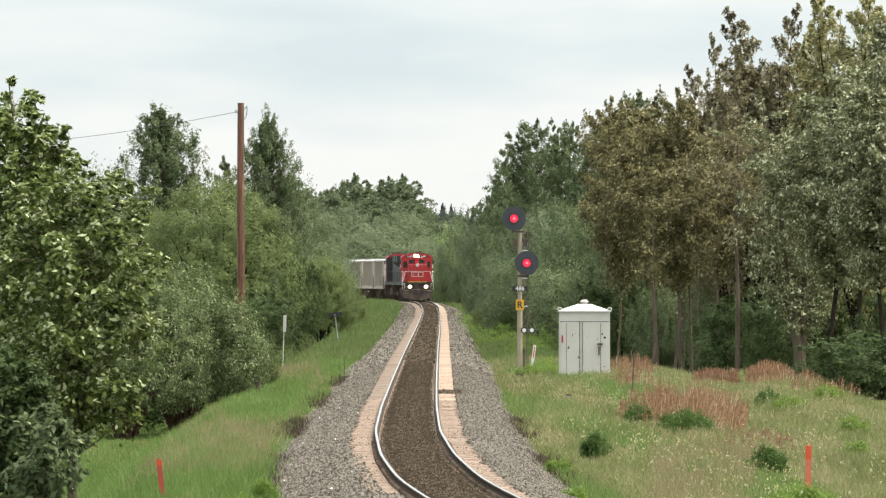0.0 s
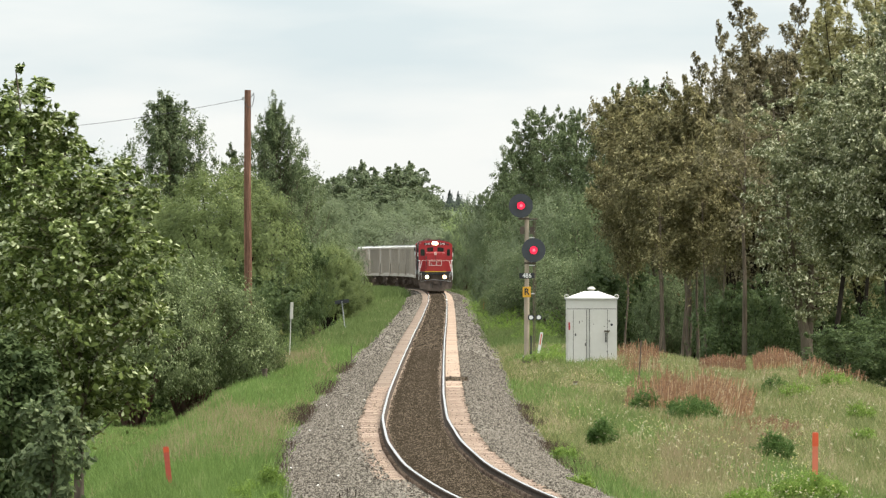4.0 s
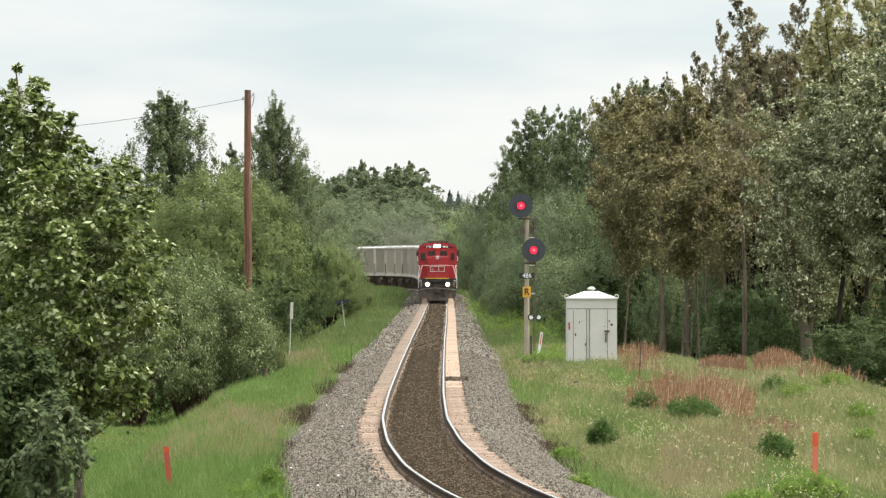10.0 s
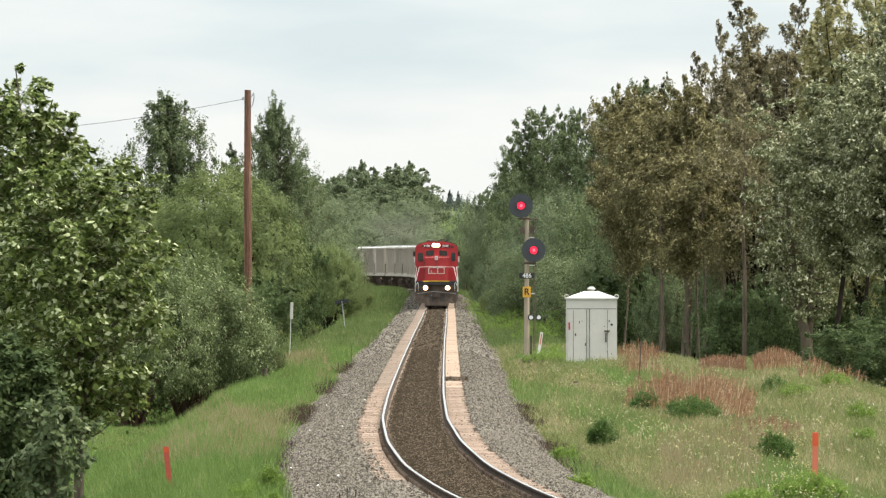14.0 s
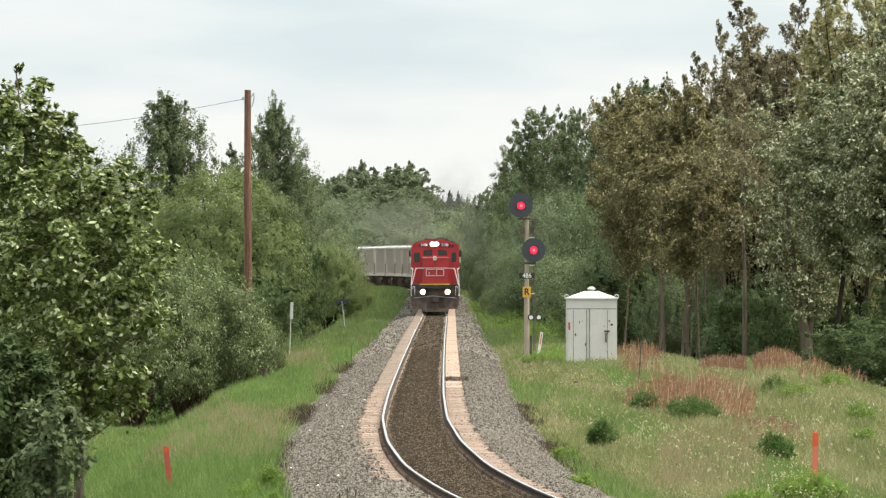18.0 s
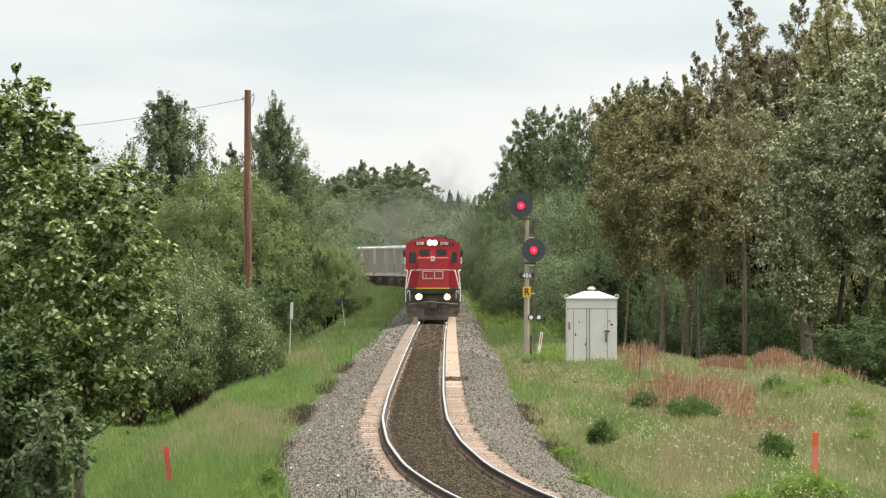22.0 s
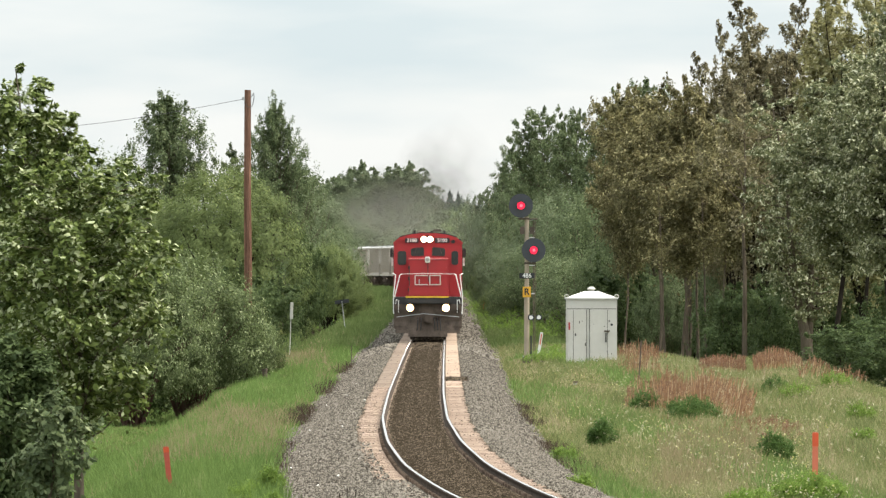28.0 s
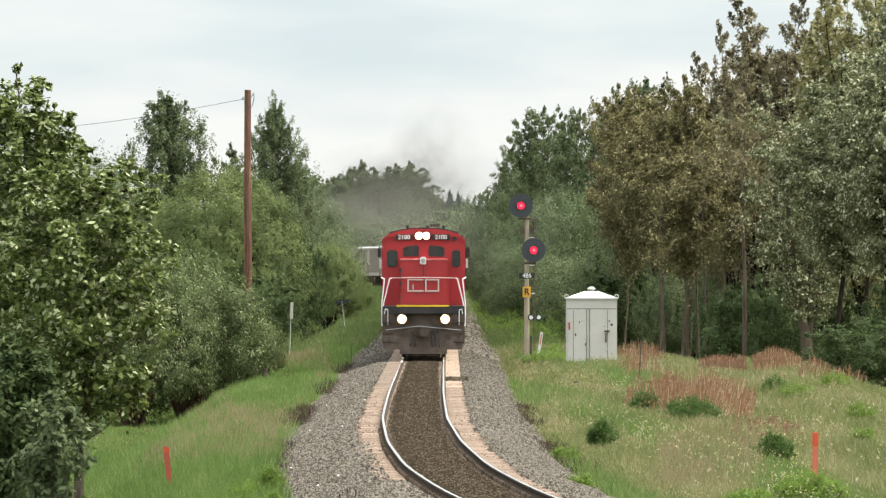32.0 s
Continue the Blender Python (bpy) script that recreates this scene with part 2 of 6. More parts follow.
swirl.inputs["Scale"].default_value, swirl.inputs["Detail"].default_value = 0.9, 3
veil_part = hn.new("ShaderNodeMath")
veil_part.operation = "MULTIPLY"
swirl_place = hn.new("ShaderNodeTexCoord")
hl.new(swirl_place.outputs["Object"], swirl.inputs["Vector"])
hl.new(swirl.outputs["Fac"], veil_part.inputs[0])
hl.new(thickness.outputs["Fac"], veil_part.inputs[1])
hl.new(veil_part.outputs[0], thin_mix.inputs["Fac"])
hl.new(clear_part.outputs["BSDF"], thin_mix.inputs[1])
hl.new(hn["Principled BSDF"].outputs["BSDF"], thin_mix.inputs[2])
hl.new(thin_mix.outputs["Shader"], hn["Material Output"].inputs["Surface"])
M["smoke"] = haze


# ---- building helpers ----
def smooth(a, b, x):
    u = np.clip((np.asarray(x, float) - a) / (b - a), 0, 1)
    return u * u * (3 - 2 * u)


def mesh_of(name, bm, material):
    me = bpy.data.meshes.new(name)
    bm.to_mesh(me)
    bm.free()
    me.materials.append(material)
    return me


def part(name, bm, material, parent=None, label="", at=None):
    """Links a bmesh (or a mesh made before) as one object, under its thing if there is one."""
    me = bm if isinstance(bm, bpy.types.Mesh) else mesh_of(name, bm, material)
    ob = new(name, me)
    if parent is not None:
        ob.parent = parent
    if at is not None:
        ob.matrix_basis = at
    return tagged(ob, label=label)


def raw(name, verts, faces, material, flat=True):
    """A mesh from whole arrays of corners and of equal-sided faces."""
    verts, faces = np.asarray(verts, np.float32), np.asarray(faces, np.int32)
    me = bpy.data.meshes.new(name)
    k = faces.shape[1]
    me.vertices.add(len(verts))
    me.vertices.foreach_set("co", verts.ravel())
    me.loops.add(faces.size)
    me.loops.foreach_set("vertex_index", faces.ravel())
    me.polygons.add(len(faces))
    me.polygons.foreach_set("loop_start", np.arange(0, faces.size, k, dtype=np.int32))
    me.update(calc_edges=True)
    me.materials.append(material)
    if not flat:
        me.polygons.foreach_set("use_smooth", np.ones(len(faces), bool))
    return me


def box(bm, x0, x1, y0, y1, z0, z1):
    got = bmesh.ops.create_cube(bm, size=1, matrix=Matrix.Translation(((x0 + x1) / 2, (y0 + y1) / 2, (z0 + z1) / 2))
                                @ Matrix.Diagonal((x1 - x0, y1 - y0, z1 - z0, 1)))
    return got["verts"]


def boxed(x0, x1, y0, y1, z0, z1, bevel=0.0):
    bm = bmesh.new()
    box(bm, x0, x1, y0, y1, z0, z1)
    if bevel:
        bmesh.ops.bevel(bm, geom=bm.edges[:], offset=bevel, segments=2, affect="EDGES")
    return bm


def rod(bm, a, b, r0, r1=None, n=8):
    a, b = Vector(a), Vector(b)
    turn = (b - a).to_track_quat("Z", "Y").to_matrix().to_4x4()
    bmesh.ops.create_cone(bm, cap_ends=True, segments=n, radius1=r0, radius2=r0 if r1 is None else r1, depth=(b - a).length,
                          matrix=Matrix.Translation((a + b) / 2) @ turn)
    return bm


def rods(points, r, n=8):
    bm = bmesh.new()
    for a, b in zip(points, points[1:]):
        rod(bm, a, b, r, n=n)
    return bm


def prism(outline, y0, y1, bevel=0.0):
    """An outline in x and z, drawn out along y."""
    bm = bmesh.new()
    f = bm.faces.new([bm.verts.new((x, y0, z)) for x, z in outline])
    up = bmesh.ops.extrude_face_region(bm, geom=[f])
    bmesh.ops.translate(bm, verts=[v for v in up["geom"] if isinstance(v, bmesh.types.BMVert)], vec=(0, y1 - y0, 0))
    bmesh.ops.recalc_face_normals(bm, faces=bm.faces)
    if bevel:
        bmesh.ops.bevel(bm, geom=bm.edges[:], offset=bevel, segments=2, affect="EDGES")
    return bm


def slab(outline, x0, x1, bevel=0.0):
    """An outline in y and z, drawn out along x."""
    bm = prism(outline, x0, x1, bevel)
    for v in bm.verts:
        v.co = Vector((v.co.y, v.co.x, v.co.z))
    bmesh.ops.recalc_face_normals(bm, faces=bm.faces)
    return bm


def words(name, text, size, material, parent, at, label=""):
    """Flat lettering in the built-in font, a little thick, centred."""
    cu = bpy.data.curves.new(name, "FONT")
    cu.body, cu.size, cu.align_x, cu.align_y, cu.extrude, cu.offset = text, size, "CENTER", "CENTER", 0.004, 0.018 * size
    tmp = bpy.data.objects.new("tmp", cu)
    me = bpy.data.meshes.new_from_object(tmp)
    bpy.data.objects.remove(tmp)
    me.materials.append(material)
    ob = new(name, me)
    ob.parent, ob.matrix_basis = parent, at
    return tagged(ob, label=label)


# ---- the line of the track ----
KNOTS_Y = [-100, 0, 60, 110, 140, 158, 164.4, 183, 207, 237, 278, 320, 365, 460, 622, 773, 850, 896, 924, 945, 988, 1023]
KNOTS_X = [27, 15.5, 8.6, 4.0, 1.95, 1.04, 0.72, 0.07, -0.38, -0.66, -0.74, -0.74, -0.73, -0.68, -0.53, -0.45, -0.43, -0.48, -0.56, -0.72, -1.16, -1.94]
LINE_Y = np.arange(-100, 1023.5, 1.0)
LINE_X = np.interp(LINE_Y, KNOTS_Y, KNOTS_X)
for _ in range(3):
    LINE_X[4:-4] = np.convolve(LINE_X, np.ones(9) / 9, "valid")
bend_x, bend_y, turn = [LINE_X[-1]], [LINE_Y[-1]], 0.032
for i in range(1300):
    turn += 1 / 1250 if i < 700 else 0
    bend_x.append(bend_x[-1] - math.sin(turn))
    bend_y.append(bend_y[-1] + math.cos(turn))
PATH_X, PATH_Y = np.concatenate([LINE_X, bend_x[1:]]), np.concatenate([LINE_Y, bend_y[1:]])
PATH_S = np.concatenate([[0], np.cumsum(np.hypot(np.diff(PATH_X), np.diff(PATH_Y)))])


def rail_z(y):
    return 0.5 * smooth(800, 1010, y) - 0.15 * smooth(1040, 1200, y)


def along(s):
    """Place on the track and its direction away from the camera, s metres along it."""
    x, y = np.interp(s, PATH_S, PATH_X), np.interp(s, PATH_S, PATH_Y)
    x2, y2 = np.interp(s + 1, PATH_S, PATH_X), np.interp(s + 1, PATH_S, PATH_Y)
    x1, y1 = np.interp(s - 1, PATH_S, PATH_X), np.interp(s - 1, PATH_S, PATH_Y)
    return x, y, rail_z(y), x2 - x1, y2 - y1


def mid_x(y):
    return np.interp(y, PATH_Y[:1500], PATH_X[:1500])


def ground_z(x, y):
    """Height of the ground: the bank of the line, the hollow beside it and the mound."""
    x, y = np.asarray(x, float), np.asarray(y, float)
    off = x - mid_x(y)
    base = rail_z(y)
    left = -0.62 - 0.13 * smooth(-3, -5.5, off) - 1.85 * smooth(-5.3, -9.8, off) - 0.4 * smooth(-12, -30, off)
    crest = np.interp(x, [7, 8, 9.6, 11.3, 13.0, 13.6, 16], [440, 400, 358, 357, 335, 268, 210])
    right = -0.62 + 0.3 * smooth(3, 5, off) * smooth(130, 300, y) * (1 - smooth(430, 520, y)) + 0.24 * smooth(3.2, 4.4, off) * smooth(300, 360, y) * (1 - smooth(385, 460, y))
    right = right - 1.6 * smooth(0, 90, y - crest) * smooth(6, 8, off)
    bumps = 0.1 * np.sin(x * 1.3 + y * 0.11) * np.sin(y * 0.043 + 1.7) * smooth(4, 6, np.abs(off)) * (1 - smooth(600, 1200, y))
    far = np.where(off < 0, left, right) + base + bumps
    far = far * (1 - smooth(1250, 1500, y)) - 1.2 * smooth(1250, 1500, y)
    return far + 3.0 * (1 - smooth(20, 60, y)) * (1 - smooth(4, 9, np.abs(x)))


def spot(px, Y, py=None):
    """World x of a direction seen px across at the distance Y, and the height seen at py."""
    return (px - 784) * Y / F if py is None else ((px - 784) * Y / F, EYE - (py - 452) * Y / F)


# ---- ground, ballast, track ----
offs = np.concatenate([[-2600, -900, -300, -120, -60, -35, -24], np.arange(-18, -3, 0.5), [-3, 0, 3], np.arange(3.5, 20, 0.5), [26, 36, 60, 120, 300, 900, 2600]])
ys = np.concatenate([[-400, -100], np.arange(0, 140, 10), np.arange(140, 560, 2.5), np.arange(560, 1300, 8), np.arange(1300, 2000, 40), [2200, 2600, 3200, 4000, 4900]])
OO, YY = np.meshgrid(offs, ys)
XX = mid_x(YY) + OO
ZZ = ground_z(XX, YY)
nx = len(offs)
idx = (np.arange(len(ys) - 1)[:, None] * nx + np.arange(nx - 1)[None, :]).ravel()
ground = new("ground", raw("ground", np.stack([XX.ravel(), YY.ravel(), ZZ.ravel()], 1), np.stack([idx, idx + 1, idx + nx + 1, idx + nx], 1), M["soil"], flat=False))
tagged(ground, "grassy ground beside the railway line", "ground", kind="structure")


def ribbon(name, profile, s0, s1, step, material, drop=0.0):
    """A cross-section of (offset, height) carried along the track."""
    ss = np.arange(s0, s1, step)
    x, y, z, dx, dy = along(ss)
    ln = np.hypot(dx, dy)
    rx, ry = dy / ln, -dx / ln
    p = np.array(profile)
    vx = x[:, None] + rx[:, None] * p[None, :, 0]
    vy = y[:, None] + ry[:, None] * p[None, :, 0]
    vz = z[:, None] + p[None, :, 1] - drop + 0 * vx
    k = len(p)
    i = (np.arange(len(ss) - 1)[:, None] * k + np.arange(k - 1)[None, :]).ravel()
    return raw(name, np.stack([vx.ravel(), vy.ravel(), vz.ravel()], 1), np.stack([i, i + 1, i + k + 1, i + k], 1), material)


END = PATH_S[-1] - 5
bed = new("ballast_bed", ribbon("ballast_bed", [(-3.5, -0.95), (-2.95, -0.6), (-1.75, -0.2), (-1.35, -0.185), (1.35, -0.185), (1.75, -0.2), (2.95, -0.6), (3.5, -0.95)], 0, END, 3, M["ballast"]))
tagged(bed, "grey crushed-stone ballast under the track", "ballast", kind="structure")
crib = new("crib_ballast", ribbon("crib_ballast", [(-0.66, -0.175), (-0.5, -0.15), (0, -0.14), (0.5, -0.15), (0.66, -0.175)], 0, END, 3, M["crib"]))
tagged(crib, "dark oily ballast between the rails", "ballast", kind="structure")
RAIL = [(-0.07, -0.17), (-0.068, -0.155), (-0.012, -0.13), (-0.01, -0.05), (-0.036, -0.038), (-0.036, -0.008), (-0.026, 0.0)]
RAIL_RIGHT = [(-x, z) for x, z in RAIL[::-1]]
for side in (-1, 1):
    rail = new("rail", ribbon("rail", [(side * 0.7535 + x, z) for x, z in RAIL], 0, END, 1.5, M["rail_side"]))
    tagged(rail, "worn steel rail with brown rusty web", "rail", "rails of the track", "structure")
    part("rail_web", ribbon("rail_web", [(side * 0.7535 + x, z) for x, z in RAIL_RIGHT], 0, END, 1.5, M["rail_side"]), None, rail)
    part("rail_head", ribbon("rail_head", [(side * 0.7535 + x, z) for x, z in [(-0.028, -0.002), (-0.02, 0.003), (0.02, 0.003), (0.028, -0.002)]], 0, END, 1.5, M["rail_top"]), None, rail, "polished shining running surface")


def lay(s, x, y, z):
    """World pose at offset x on the track, turned with it."""
    px, py, pz, dx, dy = along(s)
    a = math.atan2(-dx, dy)
    return Matrix.Translation((px, py, pz)) @ Matrix.Rotation(a, 4, "Z") @ Matrix.Translation((x, y, z))


# ---- trees ----
def tube(verts, faces, pts, radii, n=6):
    base = sum(len(v) for v in verts)
    pts = np.asarray(pts, float)
    d = np.gradient(pts, axis=0)
    d /= np.linalg.norm(d, axis=1)[:, None] + 1e-9
    u = np.cross(d, [0.31, 0.95, 0.02])
    u /= np.linalg.norm(u, axis=1)[:, None] + 1e-9
    w = np.cross(d, u)
    a = np.arange(n) * 2 * np.pi / n
    ring = pts[:, None] + np.asarray(radii)[:, None, None] * (np.cos(a)[None, :, None] * u[:, None] + np.sin(a)[None, :, None] * w[:, None])
    verts.append(ring.reshape(-1, 3))
    for k in range(len(pts) - 1):
        for j in range(n):
            faces.append((base + k * n + j, base + k * n + (j + 1) % n, base + (k + 1) * n + (j + 1) % n, base + (k + 1) * n + j))


def foliage(centres, spread, count, size, rng, outward=1.1, up=0.75, long=1.5, tall=0.85, sizes=None, axes=None, corners=3, face=None, shoots=0.3, full=0.34):
    """Small pointed leaves, three or four corners each: clumps that are closed above and open below, with shoots standing out of them."""
    centres = np.asarray(centres)
    k = len(centres)
    c = np.repeat(centres, count, axis=0)
    n = len(c)
    r = rng.normal(size=(n, 3))
    r /= np.linalg.norm(r, axis=1)[:, None] + 1e-9
    under = (r[:, 2] < -0.2) & (rng.uniform(size=n) < 0.6)
    r[under, 2] *= -1
    nrm = r * outward + np.array([0, 0, up]) + rng.normal(size=(n, 3)) * 0.4
    r *= (rng.uniform(0, 1, n) ** full)[:, None]
    own = np.repeat(rng.uniform(0.6, 1.35, k) * (1.0 if sizes is None else np.asarray(sizes)), count)[:, None]
    p = r * np.array([1.0, 1.0, tall])
    ax = np.repeat(np.tile([0, 0, 1.0], (k, 1)) if axes is None else np.asarray(axes), count, axis=0)
    if axes is not None:
        p = p + ax * (p * ax).sum(1)[:, None] * 0.7
    # shoots: four to a clump, leaves ranged along each
    on = rng.uniform(size=n) < shoots
    ways = rng.normal(size=(k, 4, 3)) * 0.55
    pick = (np.repeat(np.arange(k), count), rng.integers(0, 4, n))
    way = ax + ways[pick] + np.array([0, 0, 0.25])
    way /= np.linalg.norm(way, axis=1)[:, None]
    out = way * rng.uniform(0.6, 1.75, n)[:, None] + rng.normal(size=(n, 3)) * 0.11
    p[on] = out[on]
    p = c + p * own * spread * 1.45
    if face is not None:
        nrm = nrm + np.repeat(np.asarray(face), count, axis=0) * 1.8
    nrm /= np.linalg.norm(nrm, axis=1)[:, None]
    d = np.cross(nrm, rng.normal(size=(n, 3)))
    d /= np.linalg.norm(d, axis=1)[:, None]
    o = np.cross(nrm, d)
    ln = size * rng.uniform(0.6, 1.3, n)[:, None]
    wd = ln / long * 0.5
    if corners == 4:
        v = np.stack([p - d * ln * 0.5, p + o * wd, p + d * ln * 0.5, p - o * wd], 1).reshape(-1, 3)
    else:
        v = np.stack([p - d * ln * 0.5 - o * wd, p - d * ln * 0.5 + o * wd, p + d * ln * 0.5], 1).reshape(-1, 3)
    return v, np.arange(n * corners).reshape(-1, corners)


def grow(name, seed, height, radius, clear, limbs, twigs, leaves, leaf, shape, spread=0.35, lean=0.0, stems=1, thick=1.0, rise=0.55, tall=0.85, long=1.5, corners=3, cap=0.42, own=0.72, shoots=0.3):
    """Trunk, limbs and leaves of one tree, standing at the origin. shape(u): crown radius, as a share, at u from its foot to its tip."""
    rng = np.random.default_rng(seed)
    tv, tf, ends, sizes, axes = [], [], [], [], []
    for stem in range(stems):
        ang = stem * 6.28 / stems + rng.uniform(-0.5, 0.5)
        out = 0 if stems == 1 else radius * rng.uniform(0.15, 0.6)
        top = np.array([math.cos(ang) * out + lean * height, math.sin(ang) * out, height * (rng.uniform(0.72, 0.97) if stem else 0.97)])
        k = 7
        line = np.array([top * (i / (k - 1)) ** np.array([1.3, 1.3, 1.0]) for i in range(k)])
        line[1:-1, :2] += rng.normal(size=(k - 2, 2)) * radius * 0.04
        r0 = 0.018 * height * thick / math.sqrt(stems)
        tube(tv, tf, line, r0 * (1 - np.arange(k) / (k - 1)) ** 1.25 + 0.012, 7)
        share = max(1, limbs // stems)
        for j in range(share):
            u = (j + rng.uniform(0.1, 0.9)) / share
            z = height * (clear + (0.97 - clear) * u) * (top[2] / height)
            b = np.array([np.interp(z, line[:, 2], line[:, 0]), np.interp(z, line[:, 2], line[:, 1]), z])
            a = j * 2.4 + rng.uniform(-0.7, 0.7)
            reach = radius * shape(u) * rng.uniform(0.65, 1.06) * (1 if stems == 1 else own)
            e = b + np.array([math.cos(a) * reach, math.sin(a) * reach, reach * rise * rng.uniform(0.3, 1.4)])
            e[2] = min(e[2], height * (0.98 - cap * (reach / radius) ** 1.5 * rng.uniform(0.6, 1.2)))
            if stems == 1:
                most = radius * shape(float(np.clip((e[2] / height - clear) / (0.97 - clear), 0, 1)))
                e[:2] = b[:2] + (e[:2] - b[:2]) * min(1.0, most / (reach + 1e-6))
            m = (b + e) / 2 + np.array([0, 0, -0.1 * reach])
            tube(tv, tf, [b, m, e], [r0 * 0.26 * (1.15 - u), r0 * 0.14 * (1.15 - u), 0.008], 4)
            nt = max(2, round(twigs * (0.45 + 1.0 * reach / radius)))
            for q in range(nt):
                g = 1.0 - 0.75 * (q / nt) + rng.uniform(-0.08, 0.08)
                ends.append(b + (e - b) * g + rng.normal(size=3) * reach * 0.2 * np.array([1, 1, 0.9]))
                sizes.append((1.2 - 0.8 * u) * (1.15 - 0.4 * g))
                w = (e - b) / (np.linalg.norm(e - b) + 1e-6) + np.array([0, 0, 0.5 * rise]) + rng.normal(size=3) * 0.3
                axes.append(w / np.linalg.norm(w))
        for j in range(share // 3):
            u = (j + rng.uniform(0.2, 0.8)) / (share // 3)
            z = height * (clear + (0.9 - clear) * u) * (top[2] / height)
            a, reach = rng.uniform(0, 6.28), radius * shape(u) * rng.uniform(0.0, 0.4) * (1 if stems == 1 else own)
            ends.append(np.array([np.interp(z, line[:, 2], line[:, 0]) + math.cos(a) * reach, np.interp(z, line[:, 2], line[:, 1]) + math.sin(a) * reach, z]))
            sizes.append(1.35 - 0.75 * u)
            axes.append(np.array([0, 0, 1.0]))
        for q in range(max(2, twigs // 2)):
            ends.append(top + np.array([rng.normal() * 0.05 * radius, rng.normal() * 0.05 * radius, -q * 0.035 * height]))
            sizes.append(0.22 + 0.14 * q)
            axes.append(np.array([0, 0, 1.0]))
    ends = np.array(ends)
    if stems == 1:
        # no spray stands out past the crown's outline
        most = np.array([radius * shape(float(np.clip((z / height - clear) / (0.97 - clear) - 0.06, 0, 1))) for z in ends[:, 2]])
        away = np.hypot(ends[:, 0] - lean * ends[:, 2], ends[:, 1]) + 1e-6
        ends[:, :2] *= np.minimum(1, most / away)[:, None]
    face = ends - np.array([lean * height * 0.5, 0, height * (0.5 + 0.4 * clear)])
    face *= np.array([1, 1, 0.6]) / (np.linalg.norm(face, axis=1)[:, None] + 1e-6) * 0.4
    cv, cf = foliage(ends, spread, leaves, leaf, rng, tall=tall, sizes=sizes, long=long, axes=axes, corners=corners, face=face, shoots=shoots)
    return np.concatenate(tv), tf, cv, cf


TREES = {}


def mound(name, seed, height, radius, sprays, leaves, leaf, spread=0.25, bare=0.0, lobes=16):
    """A rounded bush: stems fanning out from the foot and sprays of leaves on a lobed dome."""
    rng = np.random.default_rng(seed)
    aim_at = rng.normal(size=(lobes, 3))
    aim_at[:, 2] = np.abs(aim_at[:, 2])
    aim_at /= np.linalg.norm(aim_at, axis=1)[:, None]
    d = rng.normal(size=(sprays * 2, 3))
    d /= np.linalg.norm(d, axis=1)[:, None]
    d = d[d[:, 2] > -0.35][:sprays]
    near = (d @ aim_at.T).max(1)
    rr = 0.6 + 0.43 * smooth(0.68, 0.97, near)
    rr = rr * np.where(rng.uniform(size=len(d)) < 0.28, rng.uniform(0.5, 0.9, len(d)), rng.uniform(0.9, 1.03, len(d)))
    c = d * rr[:, None] * np.array([radius, radius, height * 0.64]) + np.array([0, 0, height * 0.36])
    low = c[:, 2] / height
    keep = (low > bare * 0.4) & (rng.uniform(size=len(d)) < 0.25 + np.clip(low / max(bare, 0.02), 0, 1))
    c, d = c[keep], d[keep]
    tv, tf = [], []
    for e in c[rng.choice(len(c), 34, replace=False)]:
        b = np.array([e[0] * 0.12, e[1] * 0.12, 0])
        m = (b + e) / 2 + np.array([e[0] * -0.12, e[1] * -0.12, 0.1 * height])
        tube(tv, tf, [b, m, e], [0.012 * height, 0.007 * height, 0.01], 5)
    w = d + np.array([0, 0, 0.6])
    w /= np.linalg.norm(w, axis=1)[:, None]
    cv, cf = foliage(c, spread, leaves, leaf, rng, axes=w, face=d, outward=0.8, up=0.4, shoots=0.2)
    return np.concatenate(tv), tf, cv, cf


def bush_kind(key, name, label, leafmat, barkmat, *args, **kw):
    tv, tf, cv, cf = mound(name, *args, **kw)
    TREES[key] = (name, label, raw(name + "_stems", tv, tf, M[barkmat], flat=False), raw(name + "_crown", cv, cf, M[leafmat]), args[1], args[2])


def tree_kind(key, name, label, leafmat, barkmat, *args, **kw):
    tv, tf, cv, cf = grow(name, *args, **kw)
    TREES[key] = (name, label, raw(name + "_trunk", tv, tf, M[barkmat], flat=False), raw(name + "_crown", cv, cf, M[leafmat]), args[1], args[2])


def plant(key, px, width, top, Y, rot=0.0, sink=0.15, group="", label=""):
    """A tree of that kind whose crown is seen that wide and whose tip stands that high, at the distance Y."""
    name, text, trunk, crown, h, r = TREES[key]
    x, ztop = spot(px, Y, top)
    zg = float(ground_z(x, Y)) - sink
    sx, sz = width * Y / F / (2.0 * r), (ztop - zg) / (h * 0.97)
    t = new(name, None)
    t.matrix_basis = Matrix.Translation((x, Y, zg)) @ Matrix.Rotation(rot, 4, "Z") @ Matrix.Diagonal((sx, sx, sz, 1))
    tagged(t, label or text, "shrub" if "shrub" in name else "tree", group)
    part("trunk", trunk, None, t)
    part("crown", crown, None, t)
    return t


def dome(u):
    return 0.3 + 0.9 * math.sin(math.pi * min(1, 0.15 + 0.75 * u)) ** 0.8 * (1 - 0.2 * u)


def cone(u):
    return 0.04 + 1.05 * (1 - u)


def tower(u):
    return 0.2 + 0.85 * (1 - u) ** 0.75


def pointed(u):
    return 0.03 + 0.99 * (1 - u) ** 0.85


def vase(u):
    return (0.16 + 0.95 * math.sin(math.pi * (0.04 + 0.7 * u)) ** 1.1) * (1 - 0.4 * u ** 3)


